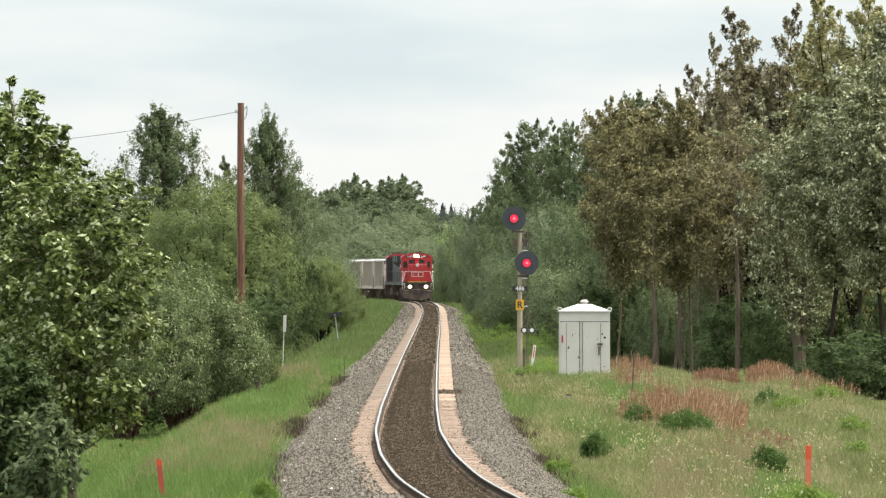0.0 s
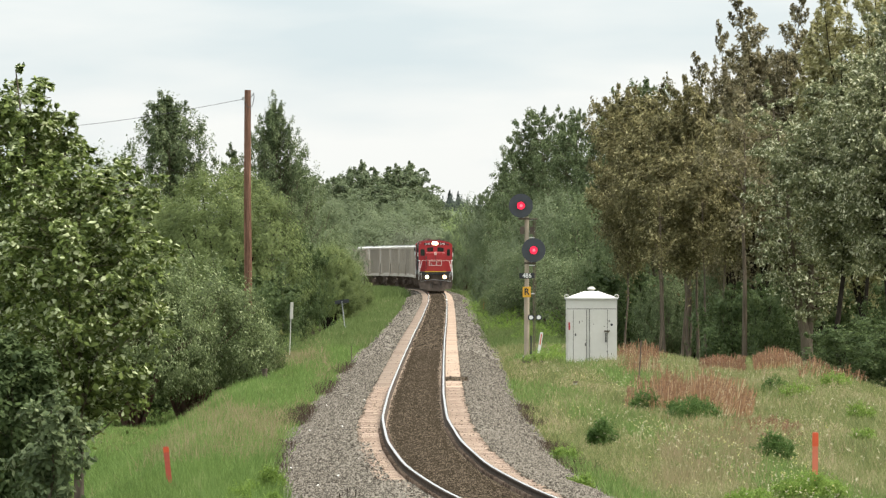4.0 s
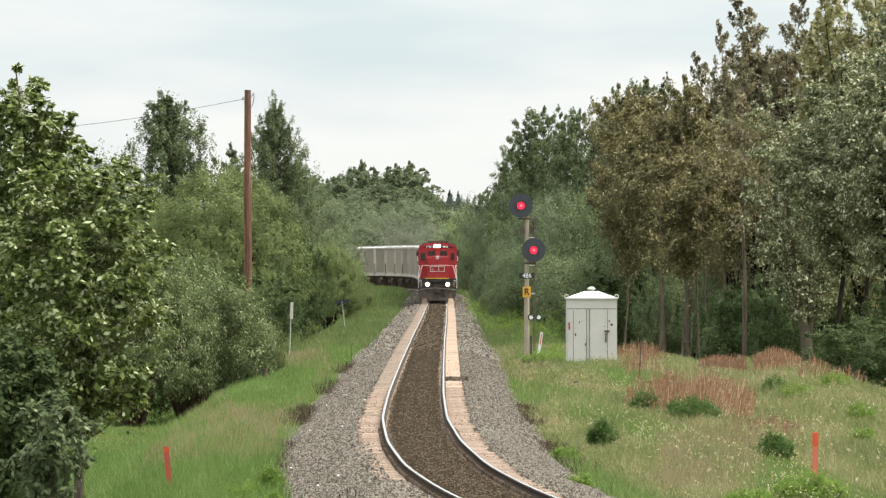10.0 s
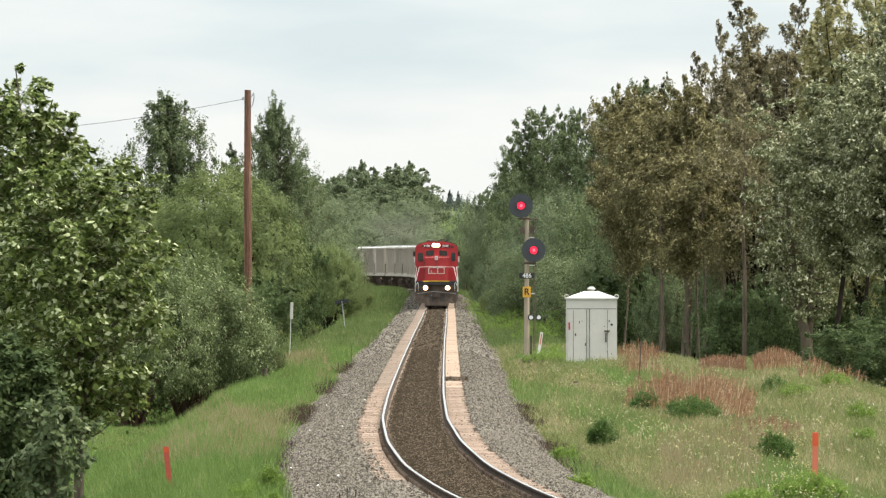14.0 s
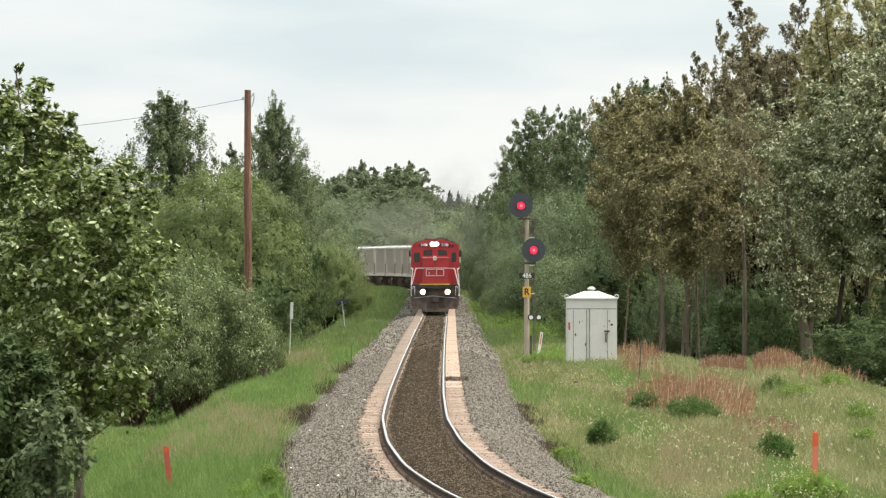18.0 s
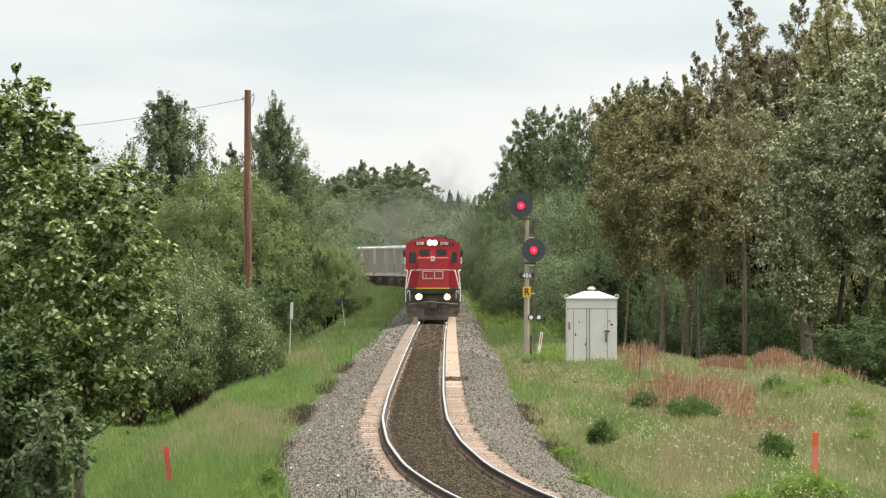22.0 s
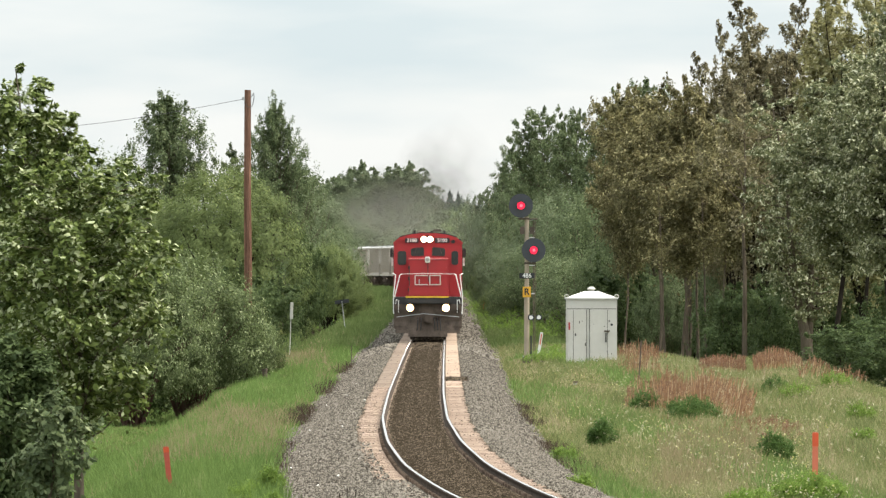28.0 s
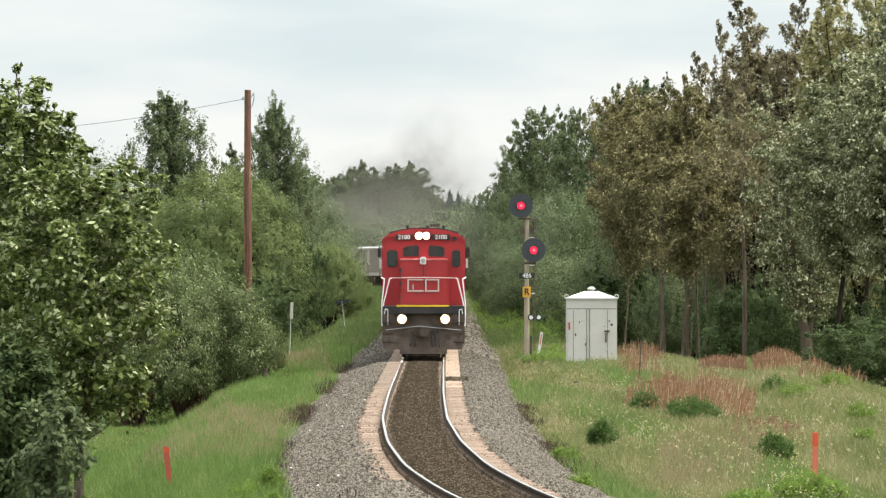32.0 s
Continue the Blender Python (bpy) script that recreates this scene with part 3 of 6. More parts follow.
def roundtop(u):
    return math.sqrt(max(0.02, 1 - ((u - 0.45) / 0.58) ** 2))


def oval(u):
    return (0.48 + 0.6 * math.sin(math.pi * (0.15 + 0.75 * u)) - 0.25 * u) * (1 - 0.75 * u ** 3)


#          kind, name, label, leaves, bark, seed, height, radius, clear stem, limbs, clumps a limb, leaves a clump, leaf size, shape
tree_kind("poplar", "poplar_tree", "tall green poplar beside the line", "leaf_green", "bark", 5, 14.0, 3.2, 0.1, 44, 3, 190, 0.16, oval, spread=0.5)
tree_kind("poplar2", "poplar_tree", "green poplar with an uneven pointed top", "leaf_green", "bark", 35, 14.0, 8.0, 0.1, 180, 4, 84, 0.16, pointed, spread=0.4, rise=0.9, tall=1.0, cap=0.1)
tree_kind("broad_poplar", "poplar_tree", "broad green poplar with a rounded leafy top", "leaf_green", "bark", 45, 14.0, 4.4, 0.08, 110, 4, 125, 0.15, roundtop, spread=0.4, cap=0.3, rise=0.7)
tree_kind("pale_poplar", "poplar_tree", "dark green poplar with an uneven pointed top", "leaf_green", "bark", 36, 14.0, 8.0, 0.1, 180, 4, 84, 0.16, pointed, spread=0.4, rise=0.9, tall=1.0, cap=0.1)
# its grey crown has the haze of distance in the leaf colour
tree_kind("grey_poplar", "poplar_tree", "soft green poplar, distance haze put into its grey leaf colour", "leaf_hazed", "bark", 25, 14.0, 4.6, 0.05, 120, 3, 64, 0.27, roundtop, spread=0.48, shoots=0.5)
tree_kind("brown", "cottonwood_tree", "cottonwood with brownish seed-laden foliage", "leaf_brown", "bark", 7, 12.0, 3.0, 0.4, 84, 3, 90, 0.165, vase, spread=0.4, thick=0.6, rise=0.8, tall=1.0, cap=0.25, stems=3, own=0.85)
tree_kind("brown2", "cottonwood_tree", "cottonwood with brownish seed-laden foliage", "leaf_brown", "bark", 8, 12.0, 3.0, 0.42, 78, 3, 90, 0.165, vase, spread=0.4, thick=0.4, rise=0.85, tall=1.0, lean=0.05, cap=0.25)
tree_kind("olive", "tall_cottonwood_tree", "tall cottonwood with olive foliage and dark trunk", "leaf_olive", "dark_bark", 9, 15.0, 3.6, 0.3, 150, 3, 72, 0.165, tower, spread=0.31, rise=1.5, tall=1.0, thick=1.0, cap=0.05, stems=5, own=0.58, shoots=0.45)
tree_kind("gold", "tall_poplar_tree", "tall poplar with yellowish airy foliage", "leaf_gold", "dark_bark", 10, 15.0, 3.6, 0.2, 110, 3, 100, 0.17, tower, spread=0.42, rise=1.0, tall=0.9, thick=0.6, cap=0.15, stems=4, own=0.5, shoots=0.4)
tree_kind("silver", "silver_poplar_tree", "tall poplar with silvery grey-green leaves", "leaf_silver", "dark_bark", 11, 14.0, 3.4, 0.34, 84, 4, 88, 0.165, vase, spread=0.42, rise=0.25, thick=0.6, tall=0.36)
tree_kind("leaning", "silver_poplar_tree", "forked leaning poplar with silvery leaves and pale trunks", "leaf_silver", "bark", 12, 14.0, 3.6, 0.26, 66, 3, 90, 0.165, vase, spread=0.42, rise=0.25, thick=1.9, tall=0.5, stems=2, lean=0.07)
tree_kind("tall_stem", "tall_cottonwood_tree", "cottonwood with a grey bare lower trunk and thin olive crown", "leaf_olive", "bark", 51, 15.0, 2.6, 0.5, 22, 2, 70, 0.165, tower, spread=0.36, rise=0.9, thick=0.6, lean=0.01)
tree_kind("slim_stem", "cottonwood_tree", "slim cottonwood with a pale bare trunk and few leaves", "leaf_brown", "bark", 52, 12.0, 1.8, 0.5, 12, 2, 60, 0.165, vase, spread=0.34, rise=0.8, thick=0.55, lean=-0.035)
bush_kind("shrub", "shrub", "dense rounded shrub with reddish twigs", "leaf_shrub", "twig", 13, 5.0, 3.0, 680, 90, 0.09, spread=0.22, bare=0.4, lobes=22)
bush_kind("willow", "willow_shrub", "broad light-green willow shrub", "leaf_light", "dark_bark", 17, 7.0, 4.0, 900, 74, 0.115, spread=0.25, bare=0.5)
# undergrowth whose dark leaves carry the shade painted in
tree_kind("under", "undergrowth_shrub", "leafy undergrowth, shade put into its dark leaf colour", "leaf_shaded", "dark_bark", 19, 5.0, 3.0, 0.03, 34, 4, 80, 0.17, dome, spread=0.42, stems=5)
bush_kind("green_shrub", "green_shrub", "bushy green shrub at the wood's edge", "leaf_green", "bark", 21, 6.0, 3.4, 300, 80, 0.14, spread=0.36, bare=0.1)
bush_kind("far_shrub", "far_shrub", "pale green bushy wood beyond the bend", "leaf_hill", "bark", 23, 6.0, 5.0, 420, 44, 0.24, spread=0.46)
bush_kind("grey_shrub", "grey_shrub", "soft green bush at the wood's edge", "leaf_hazed", "bark", 27, 6.0, 3.6, 300, 80, 0.15, spread=0.36, bare=0.1)

for row in [
    # right of the line, the wood behind the signal
    ("brown", 1118, 170, 158, 560), ("brown2", 1165, 190, 190, 530), ("brown", 1220, 190, 142, 515), ("brown2", 1205, 200, 250, 495), ("brown2", 1105, 150, 270, 540), ("brown2", 1285, 170, 200, 505),
    ("olive", 1350, 310, 6, 510), ("tall_stem", 1318, 170, 120, 474), ("slim_stem", 1176, 100, 330, 492), ("slim_stem", 1236, 100, 250, 496), ("slim_stem", 1250, 90, 300, 493), ("olive", 1385, 240, 0, 508), ("olive", 1265, 220, 105, 525), ("olive", 1298, 180, 50, 516), ("olive", 1312, 240, 85, 518), ("gold", 1525, 330, -60, 490), ("gold", 1445, 260, 28, 492), ("gold", 1495, 240, 5, 505), ("gold", 1565, 230, -30, 505), ("silver", 1535, 200, 40, 485), ("brown", 1165, 200, 165, 545),
    ("leaning", 1432, 240, 150, 470), ("silver", 1490, 260, 92, 460), ("silver", 1570, 240, 80, 440), ("silver", 1610, 230, -40, 480),
    ("broad_poplar", 962, 175, 194, 760), ("broad_poplar", 1022, 160, 198, 690), ("poplar", 905, 130, 262, 830), ("poplar2", 893, 120, 306, 900), ("poplar", 1060, 170, 240, 650),
    ("broad_poplar", 1140, 200, 146, 650), ("poplar", 938, 130, 255, 800), ("green_shrub", 945, 160, 325, 795), ("green_shrub", 915, 140, 385, 770), ("grey_shrub", 975, 180, 370, 670), ("green_shrub", 1050, 200, 370, 590), ("grey_shrub", 866, 80, 390, 900),
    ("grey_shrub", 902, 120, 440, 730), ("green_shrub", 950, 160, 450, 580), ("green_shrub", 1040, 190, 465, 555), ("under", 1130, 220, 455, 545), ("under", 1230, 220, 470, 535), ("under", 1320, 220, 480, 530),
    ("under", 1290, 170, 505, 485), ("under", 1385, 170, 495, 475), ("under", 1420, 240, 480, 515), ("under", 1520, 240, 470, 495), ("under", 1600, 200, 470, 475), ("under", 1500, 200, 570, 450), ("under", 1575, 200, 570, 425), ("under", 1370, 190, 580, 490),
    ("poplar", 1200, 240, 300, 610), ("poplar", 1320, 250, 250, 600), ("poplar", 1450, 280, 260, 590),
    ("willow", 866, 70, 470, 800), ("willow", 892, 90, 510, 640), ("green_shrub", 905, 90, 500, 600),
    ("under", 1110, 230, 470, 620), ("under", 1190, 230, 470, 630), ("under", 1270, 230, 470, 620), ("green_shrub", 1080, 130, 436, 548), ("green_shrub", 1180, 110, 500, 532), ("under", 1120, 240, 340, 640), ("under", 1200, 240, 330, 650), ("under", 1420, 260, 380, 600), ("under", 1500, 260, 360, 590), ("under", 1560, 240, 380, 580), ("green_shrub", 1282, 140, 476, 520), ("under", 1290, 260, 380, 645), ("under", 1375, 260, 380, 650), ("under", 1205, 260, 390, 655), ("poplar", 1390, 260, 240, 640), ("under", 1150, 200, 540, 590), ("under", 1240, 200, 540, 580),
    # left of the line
    # dark bushes added behind the shrubs to stand in for their shaded bases
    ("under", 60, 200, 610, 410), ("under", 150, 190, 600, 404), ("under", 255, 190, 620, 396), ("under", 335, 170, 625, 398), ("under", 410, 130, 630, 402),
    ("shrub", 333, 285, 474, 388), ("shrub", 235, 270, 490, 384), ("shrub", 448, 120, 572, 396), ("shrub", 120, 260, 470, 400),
    # the dark bushes among the willows are added to imitate shade
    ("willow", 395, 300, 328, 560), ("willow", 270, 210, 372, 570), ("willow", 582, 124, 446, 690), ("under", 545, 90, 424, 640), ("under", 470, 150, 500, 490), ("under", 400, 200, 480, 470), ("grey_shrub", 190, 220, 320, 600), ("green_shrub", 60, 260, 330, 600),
    ("pale_poplar", 300, 390, 178, 770), ("poplar2", 487, 290, 194, 800), ("poplar", 412, 110, 262, 780), ("poplar", 200, 150, 300, 740), ("poplar", 90, 180, 230, 740),
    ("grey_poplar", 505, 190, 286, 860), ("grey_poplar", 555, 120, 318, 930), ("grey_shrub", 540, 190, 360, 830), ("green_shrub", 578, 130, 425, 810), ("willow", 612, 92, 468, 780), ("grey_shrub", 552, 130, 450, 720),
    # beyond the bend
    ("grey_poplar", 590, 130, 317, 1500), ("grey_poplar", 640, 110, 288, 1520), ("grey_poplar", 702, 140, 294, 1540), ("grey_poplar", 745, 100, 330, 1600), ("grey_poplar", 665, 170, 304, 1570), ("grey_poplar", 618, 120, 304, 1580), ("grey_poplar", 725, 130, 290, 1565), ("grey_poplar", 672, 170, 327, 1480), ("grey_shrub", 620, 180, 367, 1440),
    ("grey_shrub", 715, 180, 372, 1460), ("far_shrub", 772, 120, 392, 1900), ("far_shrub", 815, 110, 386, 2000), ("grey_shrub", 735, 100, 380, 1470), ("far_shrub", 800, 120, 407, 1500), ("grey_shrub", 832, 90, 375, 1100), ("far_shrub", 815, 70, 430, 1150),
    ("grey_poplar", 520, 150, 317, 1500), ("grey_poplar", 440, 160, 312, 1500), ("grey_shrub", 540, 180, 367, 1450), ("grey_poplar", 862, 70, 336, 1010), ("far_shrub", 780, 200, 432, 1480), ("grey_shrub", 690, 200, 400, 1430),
]:
    plant(*row, rot=0.0 if row[0] == "slim_stem" else (row[1] * 1.7) % 6.28)


def upper(u):
    return 0.3 + 0.8 * math.sin(math.pi * (0.1 + 0.7 * u)) ** 1.1 - 0.1 * u


# the trees nearest the camera, their boughs stirred by the wind
BOUGHS = []


def near_tree(seed, px, top, Y, height, radius, limbs, label, low=0.1, leaf="leaf_near"):
    tv, tf, cv, cf = grow("near", seed, height, radius, low, limbs, 3, 60, 0.15, upper, spread=0.23, shoots=0.55, rise=0.6, tall=0.9, long=1.9, corners=4, thick=0.7, cap=0.24)
    x, ztop = spot(px, Y, top)
    zg = float(ground_z(x, Y)) - 0.1
    t = tagged(new("broadleaf_tree", None), label, "tree", "trees by the bank")
    t.matrix_basis = Matrix.Translation((x, Y, zg)) @ Matrix.Diagonal((1, 1, (ztop - zg) / (height * 0.97), 1))
    part("trunk", raw("trunk", tv, tf, M["bark"], flat=False), None, t)
    quad = cv.reshape(-1, 4, 3)
    mid = quad.mean(1)
    ring = np.floor((np.arctan2(mid[:, 1], mid[:, 0]) / 6.2832 + 0.5) * 4).astype(int) % 4 + 4 * (mid[:, 2] > height * 0.5)
    for k in range(8):
        q = quad[ring == k]
        ob = part("foliage", raw("foliage", q.reshape(-1, 3), np.arange(len(q) * 4).reshape(-1, 4), M[leaf]), None, t)
        tagged(ob, kind="stuff")
        BOUGHS.append((ob, seed * 1.3 + k * 0.9, 1.0 if k > 3 else 0.6))


near_tree(3, 28, 124, 192, 9.0, 1.35, 110, "leafy tree showing pale undersides of its leaves in the wind", low=0.2)
near_tree(4, 140, 272, 188, 7.6, 1.65, 96, "lower leafy tree with pale leaf backs turned by the wind", low=0.22)
# shade low on these trees is painted by using the dark leaves
near_tree(16, 24, 600, 184, 4.2, 0.95, 54, "leafy lower growth by the bank, shade put into its leaf colour", low=0.05, leaf="leaf_shaded")
near_tree(6, -70, 90, 205, 9.5, 2.0, 50, "leafy tree showing pale undersides of its leaves in the wind")
near_tree(14, 92, 705, 180, 2.4, 0.55, 14, "low green leafy sapling at the foot of taller trees", low=0.05, leaf="leaf_green")


# ---- train ----
def wheel(parent, x, y, r):
    bm = rod(bmesh.new(), (x - 0.065, y, r), (x + 0.065, y, r), r, n=24)
    rod(bm, (x * 0.9, y, r), (x * 0.95, y, r), r + 0.03, n=24)
    return part("wheel", bm, M["grime"], parent)


def truck(parent, y, axles, r, base):
    """A bogie with side frames, wheels and axles."""
    bm = bmesh.new()
    for s in (-1, 1):
        for v0, v1, z0, z1 in ((y - base, y + base, r + 0.05, r + 0.28), (y - base * 0.45, y + base * 0.45, r - 0.12, r + 0.12)):
            box(bm, s * 0.98 - 0.09, s * 0.98 + 0.09, v0, v1, z0, z1)
    box(bm, -0.95, 0.95, y - 0.25, y + 0.25, r + 0.02, r + 0.3)
    tr = part("truck", bm, M["grime"], parent, "grimy steel bogie")
    for k in range(axles):
        ya = y + (k - (axles - 1) / 2) * (2 * base * 0.84 / (axles - 1))
        rod_bm = rod(bmesh.new(), (-0.9, ya, r), (0.9, ya, r), 0.09)
        part("axle", rod_bm, M["grime"], tr)
        for s in (-1, 1):
            wheel(tr, s * 0.755, ya, r)
    return tr


def pane(parent, outline, y, thick=0.03):
    """A window in the front wall: a dark gasket with the glass set into it."""
    fr = part("window_frame", prism([(x * 1.0, z) for x, z in outline], y - thick, y + 0.03), M["black"], parent)
    cx, cz = sum(p[0] for p in outline) / len(outline), sum(p[1] for p in outline) / len(outline)
    part("pane", prism([(cx + (x - cx) * 0.88, cz + (z - cz) * 0.92) for x, z in outline], y - thick - 0.008, y - thick + 0.01), M["glass"], fr)


def rounded(x0, x1, z0, z1, c):
    return [(x0 + c, z0), (x1 - c, z0), (x1, z0 + c), (x1, z1 - c), (x1 - c, z1), (x0 + c, z1), (x0, z1 - c), (x0, z0 + c)]


def build_loco(label, burning):
    """Six-axle freight locomotive, front towards -y, standing on the rails at z = 0."""
    t = tagged(new("locomotive", None), label, "locomotive", "train")
    fr = -10.7
    cf = fr + 3.0
    # cab: a shell with an overhanging roof
    part("cab", prism([(-1.55, 1.9), (1.55, 1.9), (1.55, 4.3), (1.3, 4.52), (-1.3, 4.52), (-1.55, 4.3)], cf, cf + 2.5, 0.03), M["red"], t)
    roof = part("cab_roof", prism([(-1.56, 4.28), (-1.57, 4.36), (-1.3, 4.58), (-0.85, 4.71), (-0.4, 4.77), (0.4, 4.77), (0.85, 4.71), (1.3, 4.58), (1.57, 4.36), (1.56, 4.28), (1.25, 4.47), (-1.25, 4.47)], cf - 0.08, cf + 2.6, 0.0), M["red"], t)
    for s in (-1, 1):
        part("cab_side", boxed(*((1.545, 1.562) if s > 0 else (-1.562, -1.545)), cf + 0.75, cf + 2.52, 1.88, 4.28, 0.004), M["black"], t, "black side of the cab")
    part("cab_back", boxed(-1.5, 1.5, cf + 2.47, cf + 2.515, 1.9, 4.4, 0.004), M["black"], t, "black back wall of the cab")
    part("roof_edge", prism([(-1.3, 4.585), (-0.85, 4.715), (-0.4, 4.775), (0.4, 4.775), (0.85, 4.715), (1.3, 4.585), (1.3, 4.63), (0.85, 4.75), (0.4, 4.81), (-0.4, 4.81), (-0.85, 4.75), (-1.3, 4.63)], cf + 0.0, cf + 2.5), M["black"], roof, "sooty black cab roof")
    for x in (-0.6, 0.15, 0.75):
        part("antenna", rod(rod(bmesh.new(), (x, cf + 0.9, 4.75), (x, cf + 0.9, 4.86), 0.05), (x, cf + 0.9, 4.86), (x, cf + 0.9, 4.89), 0.08), M["black"], roof)
    horn = bmesh.new()
    for k in range(3):
        rod(horn, (0.3 + 0.12 * k, cf + 1.8, 4.88), (0.3 + 0.12 * k, cf + 1.3, 4.9), 0.03, 0.07, n=10)
    part("horn", horn, M["grime"], roof)
    # nose with its door, rounded edges and grab irons
    nose = part("nose", boxed(-0.9, 0.93, fr + 1.0, cf + 0.05, 1.88, 3.62, 0.07), M["red"], t)
    part("nose_cap", slab([(fr + 1.04, 3.6), (cf, 3.6), (cf, 3.66), (fr + 1.06, 3.645)], -0.87, 0.9, 0.015), M["red"], nose)
    part("nose_edge", boxed(-0.87, 0.9, fr + 0.992, fr + 1.03, 3.6, 3.612, 0.003), M["logo"], nose, "thin pale top edge")
    door = part("nose_door", boxed(-0.86, -0.3, fr + 0.965, fr + 1.03, 1.95, 3.45, 0.012), M["red"], nose)
    part("handle", boxed(-0.42, -0.36, fr + 0.93, fr + 0.98, 2.5, 2.7, 0.01), M["steel"], door)
    for k in range(3):
        part("hinge", rod(bmesh.new(), (-0.87, fr + 0.965, 2.15 + 0.5 * k), (-0.87, fr + 0.965, 2.3 + 0.5 * k), 0.022), M["black"], door)
    part("grab_iron", rods([(-0.83, fr + 0.97, 2.4), (-0.83, fr + 0.9, 2.42), (-0.83, fr + 0.9, 3.3), (-0.83, fr + 0.97, 3.32)], 0.016), M["black"], nose)
    lamp = part("nose_lamp_box", boxed(-0.13, 0.1, fr + 0.86, fr + 1.1, 3.44, 3.72, 0.03), M["white"], nose, "white square lamp box on the nose")
    part("lens", rod(bmesh.new(), (-0.015, fr + 0.87, 3.58), (-0.015, fr + 0.85, 3.58), 0.08, n=16), M["chrome"], lamp)
    part("brake_pipe", rods([(0.0, fr + 0.97, 3.43), (0.0, fr + 0.95, 2.95), (0.04, fr + 0.95, 2.6)], 0.014), M["black"], nose)
    # faded sign on the nose, as two plain open blocks
    for x0, x1 in ((-0.6, 0.0), (0.06, 0.58)):
        bm = bmesh.new()
        box(bm, x0, x1, fr + 0.93, fr + 0.99, 2.43, 2.475)
        box(bm, x0, x1, fr + 0.93, fr + 0.99, 2.845, 2.89)
        box(bm, x0, x0 + 0.05, fr + 0.93, fr + 0.99, 2.48, 2.84)
        part("painted_mark", bm, M["logo"], nose, "pale painted mark on the nose")
    part("painted_mark", boxed(0.53, 0.58, fr + 0.93, fr + 0.99, 2.48, 2.84), M["logo"], nose)
    # windows of the cab front
    for s in (-1, 1):
        pane(t, [(s * x, z) for x, z in [(0.18, 3.75), (0.72, 3.73), (0.78, 3.79), (0.78, 4.04), (0.7, 4.1), (0.24, 4.15), (0.18, 4.09)]][::s], cf)
        pane(t, rounded(*((1.06, 1.37) if s > 0 else (-1.38, -0.98)), 3.34, 3.97, 0.07), cf)
        part("wiper", rods([(s * 0.5, cf - 0.06, 4.16), (s * 0.62, cf - 0.06, 3.85)], 0.01), M["black"], t)
        b = part("number_board", boxed(*((0.3, 0.98) if s > 0 else (-1.04, -0.42)), cf - 0.12, cf + 0.05, 4.34, 4.56, 0.02), M["board"], t)
        words("digits", "2100", 0.225, M["white"], b, pose(0.645 if s > 0 else -0.73, cf - 0.125, 4.45, 90), "white numerals")
        part("side_window", boxed(*((1.55, 1.58) if s > 0 else (-1.58, -1.55)), cf + 0.7, cf + 2.1, 3.3, 4.0, 0.01), M["glass"], t)
        mir = part("mirror", boxed(*((1.6, 1.72) if s > 0 else (-1.72, -1.6)), cf + 0.5, cf + 0.54, 3.7, 4.05, 0.01), M["black"], t)
        part("arm", rods([(s * 1.55, cf + 0.52, 4.05), (s * 1.66, cf + 0.52, 4.1), (s * 1.66, cf + 0.52, 4.0)], 0.014), M["black"], mir)
        part("wind_deflector", boxed(*((1.57, 1.66) if s > 0 else (-1.66, -1.57)), cf + 0.62, cf + 0.66, 3.3, 3.65, 0.005), M["white"], t, "pale arm-rest by the cab window")
    part("round_vent", rod(bmesh.new(), (1.14, cf - 0.04, 4.4), (1.14, cf + 0.02, 4.4), 0.09, n=16), M["black"], t)
    # twin headlight
    head = part("headlight", boxed(-0.36, 0.26, cf - 0.16, cf + 0.02, 4.34, 4.66, 0.05), M["black"], t)
    for x in (-0.18, 0.09):
        ring = rod(bmesh.new(), (x, cf - 0.12, 4.5), (x, cf - 0.18, 4.5), 0.15, n=20)
        part("rim", ring, M["chrome"], head)
        # when burning, this ring emits orange to imitate the headlight's glow
        part("reflector", rod(bmesh.new(), (x, cf - 0.17, 4.5), (x, cf - 0.19, 4.5), 0.138, n=20), M["halo" if burning else "chrome"], head)
        part("lens", rod(bmesh.new(), (x, cf - 0.18, 4.5), (x, cf - 0.21, 4.5), 0.105, n=20), M["lamp" if burning else "chrome"], head, "burning lamp" if burning else "dark lamp")
    # deck, pilot, plough, steps
    part("deck", boxed(-1.52, 1.52, fr + 0.3, 10.5, 1.55, 1.88, 0.02), M["black"], t)
    part("anticlimber", boxed(-1.1, 1.05, fr + 0.02, fr + 0.4, 1.6, 1.86, 0.03), M["black"], t)
    part("step_edge", boxed(-1.0, 0.95, fr - 0.0, fr + 0.3, 1.865, 1.935, 0.01), M["yellow"], t, "yellow edge of the walkway")
    part("walkway", boxed(-1.5, 1.5, fr + 0.3, fr + 1.0, 1.88, 1.9), M["grime"], t)
    part("pilot", prism([(-1.53, 0.5), (-1.3, 0.42), (1.3, 0.42), (1.53, 0.5), (1.53, 1.6), (-1.53, 1.6)], fr + 0.3, fr + 0.5, 0.02), M["grime"], t)
    part("plough", slab([(fr + 0.12, 0.12), (fr + 0.16, 0.12), (fr + 0.32, 0.75), (fr + 0.28, 0.75)], -0.88, 0.88), M["grime"], t, "grimy snow plough blade")
    for s in (-1, 1):
        part("plough_wing", slab([(fr + 0.2, 0.28), (fr + 0.24, 0.28), (fr + 0.34, 0.8), (fr + 0.3, 0.8)], *((0.88, 1.45) if s > 0 else (-1.45, -0.88))), M["grime"], t)
